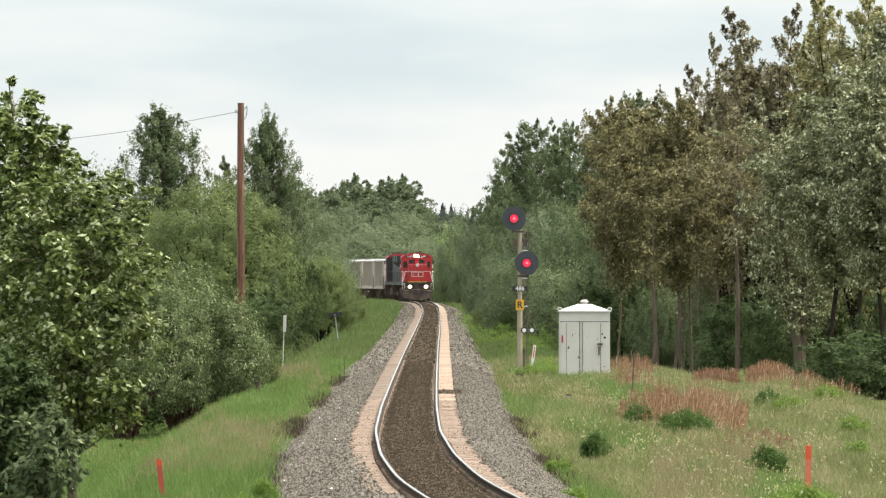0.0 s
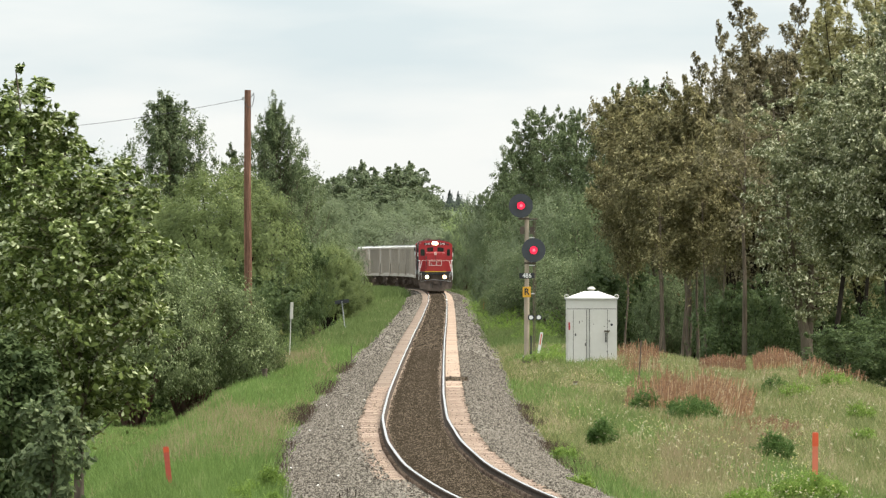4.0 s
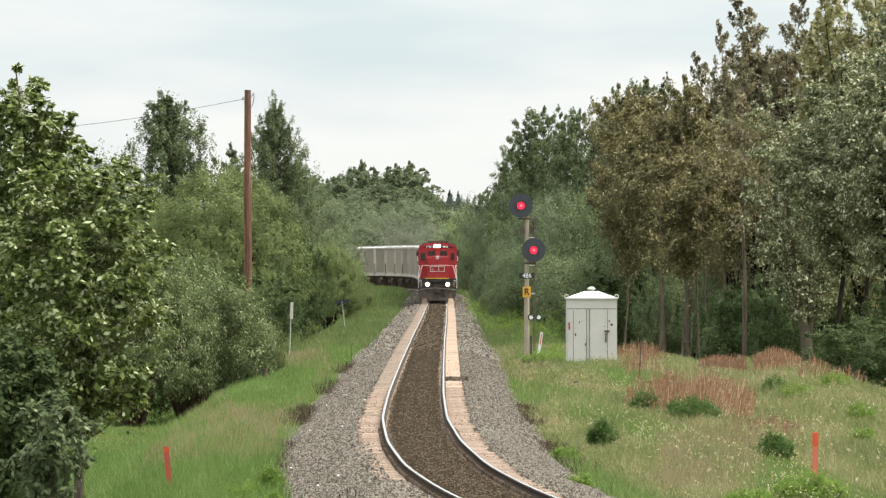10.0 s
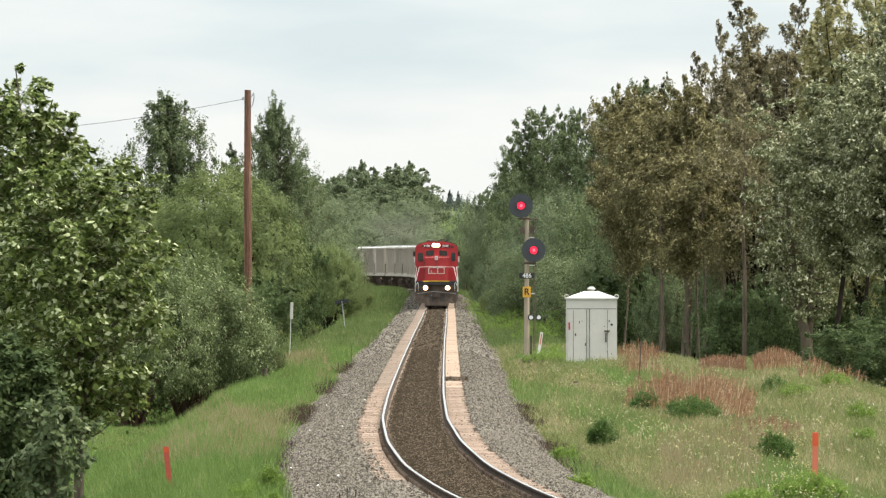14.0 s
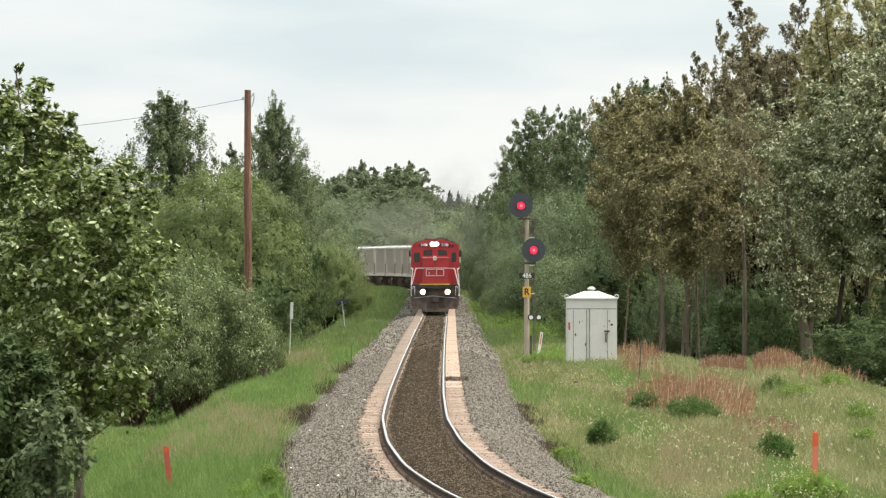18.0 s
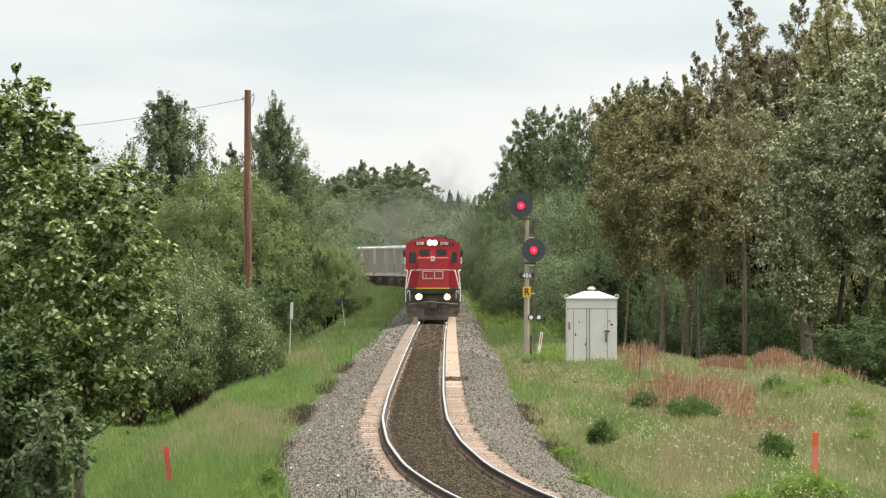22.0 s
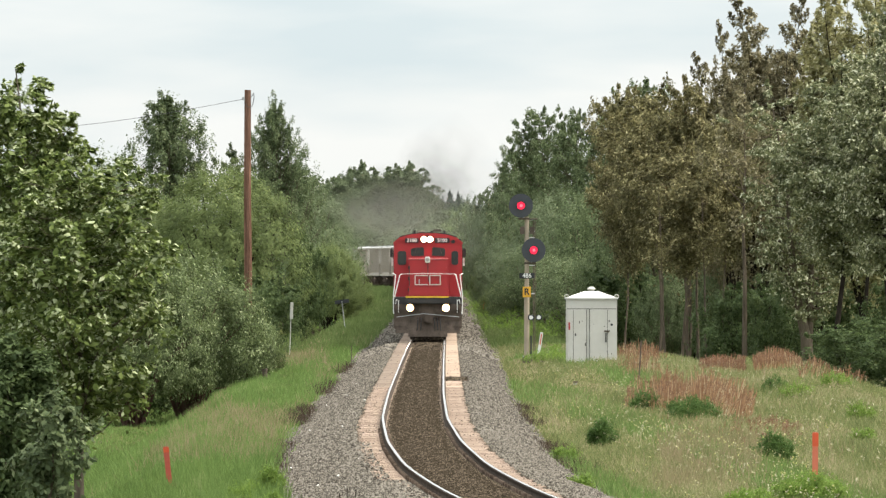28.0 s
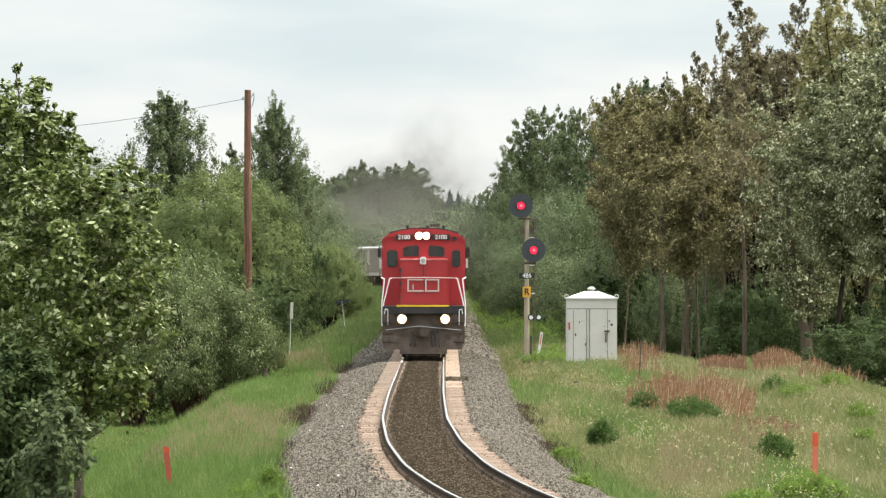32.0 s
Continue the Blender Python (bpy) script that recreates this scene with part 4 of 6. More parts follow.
        for k in range(3):
            part("step", boxed(*((1.12, 1.5) if s > 0 else (-1.5, -1.12)), fr + 0.22, fr + 0.5, 0.55 + 0.36 * k, 0.59 + 0.36 * k), M["grime"], t)
    draw = part("coupler", boxed(-0.14, 0.14, fr - 0.35, fr + 0.3, 0.75, 1.05, 0.05), M["grime"], t)
    part("knuckle", boxed(-0.02, 0.2, fr - 0.42, fr - 0.2, 0.72, 1.08, 0.06), M["grime"], draw)
    part("cut_lever", rods([(-1.4, fr + 0.25, 1.0), (-0.2, fr + 0.1, 1.15), (1.4, fr + 0.25, 1.0)], 0.018), M["steel"], t)
    for x in (-0.45, -0.3, 0.3, 0.42, 0.55):
        part("air_hose", rods([(x, fr + 0.28, 0.95), (x, fr + 0.05, 0.85), (x * 1.05, fr + 0.0, 0.5), (x * 1.1, fr + 0.05, 0.4)], 0.025), M["black"], t)
    for x in (-0.8, 0.81):
        d = part("ditch_light", rod(bmesh.new(), (x, fr + 0.3, 1.41), (x, fr + 0.0, 1.41), 0.19, n=20), M["black"], t)
        part("rim", rod(bmesh.new(), (x, fr + 0.02, 1.41), (x, fr - 0.03, 1.41), 0.185, n=20), M["chrome"], d)
        # when burning, this ring emits orange to imitate the ditch light's glow
        part("reflector", rod(bmesh.new(), (x, fr - 0.02, 1.41), (x, fr - 0.04, 1.41), 0.172, n=20), M["halo" if burning else "chrome"], d)
        part("lens", rod(bmesh.new(), (x, fr - 0.03, 1.41), (x, fr - 0.06, 1.41), 0.12, n=20), M["lamp" if burning else "chrome"], d, "burning lamp" if burning else "dark lamp")
    # white handrails
    for s in (-1, 1):
        part("handrail", rods([(s * 1.18, fr + 0.42, 2.93), (s * 1.26, fr + 0.4, 2.9), (s * 1.48, fr + 0.36, 2.0), (s * 1.52, fr + 0.34, 1.15)], 0.024), M["white"], t, "white handrail")
        part("handrail", rods([(s * 1.57, fr + 0.8, 2.95), (s * 1.45, fr + 0.62, 2.9), (s * 1.55, fr + 0.6, 1.98), (s * 1.545, fr + 0.5, 1.15)], 0.024), M["white"], t)
        part("grab_iron", rods([(s * 1.32, fr + 0.28, 1.2), (s * 1.32, fr + 0.22, 1.75), (s * 1.42, fr + 0.22, 1.78), (s * 1.45, fr + 0.28, 1.6)], 0.018), M["white"], t)
        part("side_handrail", rods([(s * 1.5, cf + 2.6, 2.9), (s * 1.5, 10.3, 2.9)], 0.02), M["black"], t)
        for k in range(7):
            part("stanchion", rods([(s * 1.5, cf + 3.0 + 2.4 * k, 1.88), (s * 1.5, cf + 3.0 + 2.4 * k, 2.9)], 0.016), M["black"], t)
    part("front_rail", rods([(-1.18, fr + 0.42, 2.93), (-0.4, fr + 0.44, 2.95), (0.4, fr + 0.44, 2.95), (1.18, fr + 0.42, 2.93)], 0.014), M["logo"], t)
    # engine hood
    part("long_hood", prism([(-0.98, 1.88), (0.98, 1.88), (0.98, 4.2), (0.75, 4.45), (-0.75, 4.45), (-0.98, 4.2)], cf + 2.5, 10.0, 0.03), M["black"], t, "black engine hood")
    part("radiator", prism([(-1.5, 3.9), (-0.98, 3.4), (0.98, 3.4), (1.5, 3.9), (1.5, 4.55), (-1.5, 4.55)], 5.6, 9.8, 0.03), M["black"], t)
    part("exhaust_stack", boxed(-0.3, 0.3, 1.6, 2.2, 4.4, 4.72, 0.03), M["grime"], t)
    for s in (-1, 1):
        for k in range(8):
            part("hood_door", boxed(*((0.97, 1.0) if s > 0 else (-1.0, -0.97)), -3.8 + 1.1 * k, -2.8 + 1.1 * k, 2.1, 3.9), M["black"], t)
    part("fuel_tank", boxed(-1.35, 1.35, -2.7, 2.7, 0.5, 1.5, 0.2), M["grime"], t)
    for y in (-6.6, 6.6):
        truck(t, y, 3, 0.53, 2.3)
    return t


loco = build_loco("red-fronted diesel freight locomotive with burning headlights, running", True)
helper = build_loco("black and red diesel locomotive coupled behind the first", False)


def build_hopper():
    """Covered hopper wagon, 15.2 m over its ends, on two bogies."""
    t = tagged(new("hopper_wagon", None), "pale grey covered hopper wagon with white roof, running", "railway wagon", "hopper wagons of the train")
    for s in (-1, 1):
        bm = slab([(-6.55, 4.0), (-6.55, 2.4), (-5.4, 1.25), (5.4, 1.25), (6.55, 2.4), (6.55, 4.0)], *((1.44, 1.5) if s > 0 else (-1.5, -1.44)))
        for k in range(14):
            y = -6.2 + k * 0.954
            box(bm, *((1.5, 1.57) if s > 0 else (-1.57, -1.5)), y - 0.05, y + 0.05, 1.45 if abs(y) < 5.5 else 2.4, 4.0)
        box(bm, *((1.48, 1.62) if s > 0 else (-1.62, -1.48)), -7.4, 7.4, 1.12, 1.32)
        box(bm, *((1.48, 1.6) if s > 0 else (-1.6, -1.48)), -6.6, 6.6, 3.94, 4.1)
        part("side_wall", bm, M["hopper"], t)
        part("ladder", ladder_mesh(s), None, t)
    for s in (-1, 1):
        part("end_wall", slab([(s * 6.55, 4.0), (s * 6.55, 2.5), (s * 5.2, 1.4), (s * 5.1, 1.4), (s * 6.45, 2.55), (s * 6.45, 4.0)], -1.46, 1.46), M["hopper_end"], t, "pale end sheet")
        part("end_post", rods([(-1.4, s * 7.2, 1.2), (-1.4, s * 7.0, 4.0)], 0.05, 6), M["hopper"], t)
        part("coupler", boxed(-0.15, 0.15, *((7.3, 8.02) if s > 0 else (-8.02, -7.3)), 0.75, 1.05), M["grime"], t)
    part("roof", prism([(-1.55, 4.02), (1.55, 4.02), (1.52, 4.08), (0.9, 4.22), (0.4, 4.26), (-0.4, 4.26), (-0.9, 4.22), (-1.52, 4.08)], -6.6, 6.6, 0.02), M["hopper_roof"], t, "white roof")
    part("running_board", boxed(-0.35, 0.35, -6.9, 6.9, 4.3, 4.34), M["hopper_roof"], t)
    part("centre_sill", boxed(-0.3, 0.3, -7.4, 7.4, 0.75, 1.15), M["grime"], t)
    for y in (-3.6, 0, 3.6):
        part("discharge_bay", prism([(-1.4, 1.3), (1.4, 1.3), (0.5, 0.35), (-0.5, 0.35)], y - 1.2, y + 1.2), M["grime"], t)
    for y in (-6.0, 6.0):
        truck(t, y, 2, 0.46, 1.1)
    return t


def ladder_mesh(s):
    bm = bmesh.new()
    for y in (-7.15, -6.85):
        rod(bm, (s * 1.58, y, 1.2), (s * 1.58, y, 4.1), 0.02, n=5)
    for k in range(8):
        rod(bm, (s * 1.58, -7.15, 1.4 + 0.36 * k), (s * 1.58, -6.85, 1.4 + 0.36 * k), 0.016, n=5)
    return mesh_of("ladder", bm, M["hopper"])


M["hopper_end"] = shade("pale_hopper_end", (0.45, 0.44, 0.41), (0.38, 0.37, 0.34), rough=0.7, scale=1)
hopper = build_hopper()
wagons = [hopper] + [copy_thing(hopper, pose(0, 0, 0)) for _ in range(49)]


# ---- signal, case, pole, stakes ----
def build_signal():
    Y = 377.0
    x, z0 = spot(932.3, Y), -0.1
    k = Y / F

    def at(px, py, y=0.0):
        return Vector(((px - 932.3) * k, y, EYE - (py - 452) * k - z0))
    t = tagged(new("railway_signal", None), "two-headed searchlight signal showing red on a weathered mast", "signal")
    t.matrix_basis = Matrix.Translation((x, Y, z0))
    h = at(932, 384).z
    bm = rod(bmesh.new(), (0, 0, 0), (0, 0, h * 0.5), 0.1, n=14)
    rod(bm, (0, 0, h * 0.5), (0, 0, h), 0.085, n=14)
    part("mast", bm, M["mast"], t)
    part("base", boxed(-0.17, 0.17, -0.17, 0.17, -0.1, 0.1, 0.02), M["grime"], t)
    for s in (-1, 1):
        for v in (-1, 1):
            part("bolt", rod(bmesh.new(), (s * 0.13, v * 0.13, 0.09), (s * 0.13, v * 0.13, 0.16), 0.02), M["steel"], t)
    for px, py in ((921.8, 364.3), (944.3, 443.0)):
        c = at(px, py)
        tg = part("target", rod(bmesh.new(), (c.x, -0.24, c.z), (c.x, -0.22, c.z), 0.445, n=48), M["target"], t, "dark round background plate")
        ring = bmesh.new()
        rod(ring, (c.x, -0.25, c.z), (c.x, -0.24, c.z), 0.17, n=28)
        part("lens_ring", ring, M["board"], tg)
        part("lens", rod(bmesh.new(), (c.x, -0.27, c.z), (c.x, -0.245, c.z), 0.14, 0.145, n=28), M["red_lens"], tg, "glowing red lens")
        part("bulb", rod(bmesh.new(), (c.x + 0.01, -0.28, c.z), (c.x + 0.01, -0.26, c.z), 0.055, n=16), M["red_core"], tg)
        hood = bmesh.new()
        for q in range(9):
            a0, a1 = math.radians(180 * q / 9), math.radians(180 * (q + 1) / 9)
            p = [(c.x + 0.165 * math.cos(a), v, c.z + 0.165 * math.sin(a)) for a, v in ((a0, -0.24), (a1, -0.24), (a1, -0.5), (a0, -0.5))]
            hood.faces.new([hood.verts.new(w) for w in p])
        bmesh.ops.solidify(hood, geom=hood.faces[:], thickness=0.004)
        part("hood", hood, M["board"], tg)
        part("lamp_case", boxed(c.x - 0.18, c.x + 0.18, -0.22, 0.16, c.z - 0.24, c.z + 0.2, 0.03), M["board"], t)
        part("bracket", boxed(min(0, c.x) - 0.09, max(0, c.x) + 0.09, -0.09, 0.09, c.z - 0.52, c.z - 0.45, 0.01), M["grime"], t)
        part("bracket_post", rod(bmesh.new(), (c.x * 0.6, 0, c.z - 0.5), (c.x * 0.6, 0, c.z - 0.2), 0.05), M["steel"], t)
    n = at(932.5, 488.5)
    pl = part("number_plate", boxed(n.x - 0.28, n.x + 0.28, -0.13, -0.11, n.z - 0.1, n.z + 0.1), M["board"], t, "black plate with white numerals")
    words("digits", "486", 0.225, M["white"], pl, pose(n.x, -0.142, n.z, 90))
    r = at(932.2, 517)
    sg = part("letter_plate", boxed(r.x - 0.15, r.x + 0.15, -0.13, -0.11, r.z - 0.195, r.z + 0.195), M["sign_amber"], t, "amber plate with a black letter")
    words("letter", "R", 0.34, M["board"], sg, pose(r.x, -0.142, r.z, 90))
    # ladder behind, with its stand-off brackets
    lad = bmesh.new()
    a, b = at(945.7, 391, 0.45), at(945.7, 634, 0.55)
    for d in (-0.03, 0.03):
        rod(lad, a + Vector((d, 0.2 * (d > 0), 0)), b + Vector((d, 0.2 * (d > 0), 0)), 0.02, n=6)
    for q in range(16):
        u = a.lerp(b, (q + 0.5) / 16)
        rod(lad, u + Vector((-0.03, 0, 0)), u + Vector((0.03, 0.2, 0)), 0.012, n=5)
    part("ladder", lad, M["grime"], t, "thin dark climbing ladder")
    for py in (389, 410, 421, 470, 520):
        e = at(945.7, py, 0.45)
        part("stay", rods([(0, 0, e.z), (e.x, 0.45, e.z)], 0.018, 6), M["steel"], t)
    w = at(932, 388)
    part("cross_arm", rods([(-0.3, 0, w.z), (0.4, 0, w.z)], 0.025, 6), M["grime"], t)
    for py, dx in ((408, 0.19), (408, -0.17)):
        e = at(932, py)
        part("junction_box", boxed(dx - 0.08, dx + 0.08, -0.1, 0.1, e.z - 0.14, e.z + 0.14, 0.01), M["grime"], t)
    for px in (940, 953.5):
        e = at(px, 562)
        mk = part("marker_plate", boxed(e.x - 0.12, e.x + 0.12, -0.13, -0.1, e.z - 0.1, e.z + 0.1, 0.03), M["board"], t)
        part("reflector", rod(bmesh.new(), (e.x, -0.14, e.z), (e.x, -0.13, e.z), 0.075, n=18), M["white"], mk, "pale round reflector")
    part("conduit", rods([(0.16, -0.05, -0.05), (0.16, -0.05, 0.9)], 0.03), M["board"], t)
    return t


build_signal()


def build_case():
    """Steel equipment case with a hipped lid."""
    Y = 366.0
    k = Y / F
    x0, x1 = spot(1002, Y), spot(1092, Y)
    z0 = -0.12
    top = EYE - (530 - 452) * k
    t = tagged(new("equipment_case", None), "pale grey steel railway equipment case with double doors", "cabinet")
    mid, hw, H, D = (x0 + x1) / 2, (x1 - x0) / 2, top - z0, 1.1
    t.matrix_basis = Matrix.Translation((mid, Y, z0))
    part("plinth", boxed(-hw + 0.02, hw - 0.02, 0.02, D - 0.02, -0.3, 0.05), M["grime"], t)
    part("body", boxed(-hw, hw, 0, D, 0.03, H, 0.015), M["case"], t)
    bm = bmesh.new()
    lo = [bm.verts.new(p) for p in ((-hw - 0.04, -0.05, H), (hw + 0.04, -0.05, H), (hw + 0.04, D + 0.05, H), (-hw - 0.04, D + 0.05, H))]
    lip = [bm.verts.new(v.co + Vector((0, 0, 0.05))) for v in lo]
    hi = [bm.verts.new((sx * 0.25, D / 2 + sy * 0.12, H + 0.29)) for sx, sy in ((-1, -1), (1, -1), (1, 1), (-1, 1))]
    for a, b in ((lo, lip), (lip, hi)):
        for q in range(4):
            bm.faces.new([a[q], a[(q + 1) % 4], b[(q + 1) % 4], b[q]])
    bm.faces.new(hi)
    bm.faces.new(lo[::-1])
    lid = part("lid", bm, M["lid"], t, "white hipped lid")
    cap = rod(bmesh.new(), (0, D / 2, H + 0.26), (0, D / 2, H + 0.36), 0.1, n=20)
    rod(cap, (0, D / 2, H + 0.35), (0, D / 2, H + 0.39), 0.15, n=20)
    rod(cap, (0, D / 2, H + 0.39), (0, D / 2, H + 0.45), 0.15, 0.06, n=20)
    part("vent_cap", cap, M["case"], lid)
    for s in (-1, 1):
        bmr = bmesh.new()
        c = Vector((s * (hw - 0.02), -0.02, H + 0.1))
        pts = [c + Vector((0.07 * math.cos(a), 0, 0.07 * math.sin(a))) for a in np.linspace(0, 6.283, 13)]
        for a, b in zip(pts, pts[1:]):
            rod(bmr, a, b, 0.02, n=6)
        part("lifting_eye", bmr, M["case"], lid)

    def cx(px):
        return (px - 1047) * k

    def cz(py):
        return EYE - (py - 452) * k - z0
    for a, b in ((1004.5, 1037.5), (1044, 1091)):
        door = part("door", boxed(cx(a), cx(b), -0.035, 0.0, 0.06, cz(547.5), 0.008), M["case"], t)
        if a > 1040:
            han = part("handle", boxed(cx(1069), cx(1079), -0.09, -0.03, cz(588), cz(585), 0.006), M["grime"], door, "dark latch")
            part("lever", boxed(cx(1071), cx(1073.5), -0.08, -0.03, cz(606), cz(590), 0.005), M["case_line"], door)
            part("keyhole", rod(bmesh.new(), (cx(1082.5), -0.045, cz(575)), (cx(1082.5), -0.03, cz(575)), 0.045, n=14), M["board"], door)
            part("panel_seam", boxed(cx(1074.8), cx(1075.6), -0.038, -0.03, 0.1, cz(549)), M["case_line"], door)
        else:
            part("sticker", boxed(cx(1006), cx(1009), -0.04, -0.03, cz(584), cz(571)), M["red"], door, "small red sticker")
            part("panel_seam", boxed(cx(1014.2), cx(1015), -0.038, -0.03, 0.1, cz(549)), M["case_line"], door)
        for py in (558, 595, 630):
            part("hinge", rod(bmesh.new(), (cx(a + 0.5), -0.04, cz(py)), (cx(a + 0.5), -0.04, cz(py - 5)), 0.015), M["case"], door)
    part("seam", boxed(-hw + 0.02, hw - 0.02, -0.012, 0.0, cz(547.5), cz(546.3)), M["case_line"], t)
    part("seam", boxed(cx(1037.6), cx(1038.6), -0.012, 0.0, 0.06, cz(547.5)), M["case_line"], t)
    part("seam", boxed(cx(1043), cx(1043.9), -0.012, 0.0, 0.06, cz(547.5)), M["case_line"], t)
    rng = random.Random(4)
    for q in range(9):
        px, py = rng.uniform(1012, 1086), rng.uniform(560, 636)
        part("rust_mark", boxed(cx(px), cx(px + rng.uniform(0.8, 3)), -0.0385, -0.03, cz(py + rng.uniform(0.7, 5)), cz(py)), M["case_line"], t)
    return t


build_case()


def build_pole():
    Y = 442.0
    x, top = spot(438.5, Y, 160)
    zg = float(ground_z(x, Y))
    t = tagged(new("utility_pole", None), "old brown wooden pole with one wire", "pole")
    t.matrix_basis = Matrix.Translation((x, Y, zg))
    H = top - zg
    v, f = [], []
    tube(v, f, [(0, 0, -0.4), (0.02, 0, H * 0.35), (-0.015, 0, H * 0.7), (0, 0, H)], [0.185, 0.17, 0.155, 0.14], 14)
    part("shaft", raw("shaft", np.concatenate(v), f, M["pole"], flat=False), None, t)
    part("pole_top", rod(bmesh.new(), (0, 0, H - 0.02), (0, 0, H + 0.01), 0.14, n=14), M["pole"], t)
    k = Y / F
    part("insulator", rod(rod(bmesh.new(), (-0.13, -0.1, H - 0.42), (-0.2, -0.14, H - 0.38), 0.035), (-0.2, -0.14, H - 0.42), (-0.2, -0.14, H - 0.3), 0.05), M["steel"], t)
    part("wire_loop", rods([(0.15, -0.1, H - 0.3), (0.26, -0.12, H - 0.12), (0.28, -0.12, H - 0.3), (0.22, -0.12, H - 0.62), (0.12, -0.14, H - 0.75), (-0.02, -0.16, H - 0.72), (-0.14, -0.12, H - 0.5)], 0.016, 6), M["wire"], t)
    pts = []
    for u in np.linspace(0, 1, 16):
        px = 430 - 520 * u
        py = 176 + 62 * u + 12 * math.sin(math.pi * u)
        pts.append(((px - 438.5) * k, -0.14, EYE - (py - 452) * k - zg))
    part("wire", rods(pts, 0.011, 5), M["wire"], t, "thin sagging wire")
    return t


build_pole()


def stake(px, py0, py1, Y, w, material, name, label, category, lean=0.0, flat=True):
    """A post seen from py0 (head) to py1 (foot)."""
    x, z1 = spot(px, Y, py0)
    z0 = EYE - (py1 - 452) * Y / F
    t = tagged(new(name, None), label, category)
    t.matrix_basis = Matrix.Translation((x, Y, z0)) @ Matrix.Rotation(lean, 4, "Y")
    h = z1 - z0
    if flat:
        part("lath", prism([(-w / 2, -0.25), (w / 2, -0.25), (w / 2, h - 0.02), (w * 0.3, h), (-w / 2, h)], -0.012, 0.012), M[material], t)
    else:
        part("post", rods([(0, 0, -0.25), (0, 0, h)], w / 2, 8), M[material], t)
    return t, h


st, h = stake(301, 790, 866, 200, 0.105, "faded_red", "survey_stake", "faded red survey lath leaning in the grass", "stake", lean=-0.1)
part("tip", boxed(-0.056, 0.056, -0.016, 0.016, h * 0.86, h - 0.02), M["orange"], st, "brighter orange head")
st, h = stake(1442, 765, 880, 187, 0.105, "faded_orange", "survey_stake", "upright orange survey lath in tall grass", "stake", lean=0.01)
part("tip", boxed(-0.056, 0.056, -0.016, 0.016, h * 0.78, h - 0.02), M["orange"], st, "brighter orange head")
stake(1131, 602, 668, 322, 0.045, "grime", "metal_stake", "thin dark metal stake in the grass", "stake", lean=0.06, flat=False)
st, h = stake(955, 588, 615, 380, 0.11, "white", "marker_post", "short white marker post leaning by the signal", "post", lean=0.15)
part("band", boxed(-0.02, 0.02, -0.016, -0.012, 0.1, h - 0.06), M["orange"], st, "faded orange stripe")
st, h = stake(513, 536, 622, 470, 0.04, "case", "sign_post", "slim steel post with a narrow sign seen edge-on", "sign", lean=0.03, flat=False)
part("plate", boxed(-0.04, 0.1, -0.2, 0.02, h - 0.75, h + 0.02, 0.01), M["case"], st)
part("clip", boxed(-0.05, 0.05, -0.03, 0.03, h - 0.5, h - 0.45), M["steel"], st)
st, h = stake(612, 531, 592, 600, 0.06, "steel", "speed_board", "small dark board on a post, seen from behind", "sign", lean=-0.12, flat=False)
part("plate", boxed(-0.42, 0.42, -0.04, 0.0, h - 0.2, h + 0.02, 0.01), M["board"], st)
part("clip", boxed(-0.04, 0.04, -0.06, 0.0, h - 0.14, h - 0.08), M["steel"], st)
st, h = stake(470, 654, 674, 384, 0.19, "grime", "pipe_stub", "grey capped pipe standing at the edge of the bank", "pipe", lean=-0.1, flat=False)
part("cap", rod(bmesh.new(), (0, 0, h - 0.05), (0, 0, h + 0.03), 0.12, n=16), M["grime"], st)
st, h = stake(1019, 676, 692, 318, 0.14, "steel", "cable_marker", "small grey cable marker in the grass", "marker", flat=False)
part("cap", rod(bmesh.new(), (0, 0, h - 0.04), (0, 0, h + 0.02), 0.085, n=12), M["grime"], st)
stake(622, 612, 650, 395, 0.03, "grime", "metal_stake", "thin dark metal stake in the grass", "stake", flat=False)

stake(856, 530, 541, 650, 0.07, "orange", "survey_stake", "short orange survey stake at the wood's edge", "stake", lean=0.04)


# ---- far hill ----
hx = np.linspace(-80, 80, 80)
hy = np.linspace(4150, 4700, 14)
HX, HY = np.meshgrid(hx, hy)
ridge = 21 + 2.0 * np.exp(-((HX - 5.4) / 14) ** 2) + 1.2 * np.sin(HX / 23) + 0.6 * np.sin(HX / 2.1)
HZ = -2 + (ridge + 2) * np.sin(np.clip((HY - 4150) / 550, 0, 1) * math.pi) ** 0.7
i = (np.arange(len(hy) - 1)[:, None] * 80 + np.arange(79)[None, :]).ravel()
hill = new("hill", raw("hill", np.stack([HX.ravel(), HY.ravel(), HZ.ravel()], 1), np.stack([i, i + 1, i + 81, i + 80], 1), M["far_wood"], flat=False))
tagged(hill, "distant wooded hill", "hill", kind="structure")
tree_kind("spruce", "spruce_tree", "small dark spruce on the distant hill", "needle", "dark_bark", 31, 10.0, 2.6, 0.08, 40, 5, 26, 0.5, cone, spread=0.4)
bush_kind("ridge", "ridge_tree", "tree on the distant ridge, haze put into its leaf colour", "far_wood", "dark_bark", 41, 12.0, 5.0, 260, 34, 0.7, spread=0.6)
for px, w, top in ((742, 44, 366), (768, 36, 360), (788, 30, 356), (803, 34, 353), (822, 34, 355), (842, 36, 360), (866, 44, 364)):
    plant("ridge", px, w, top + 3, 4380, rot=px * 1.3, group="trees on the ridge")
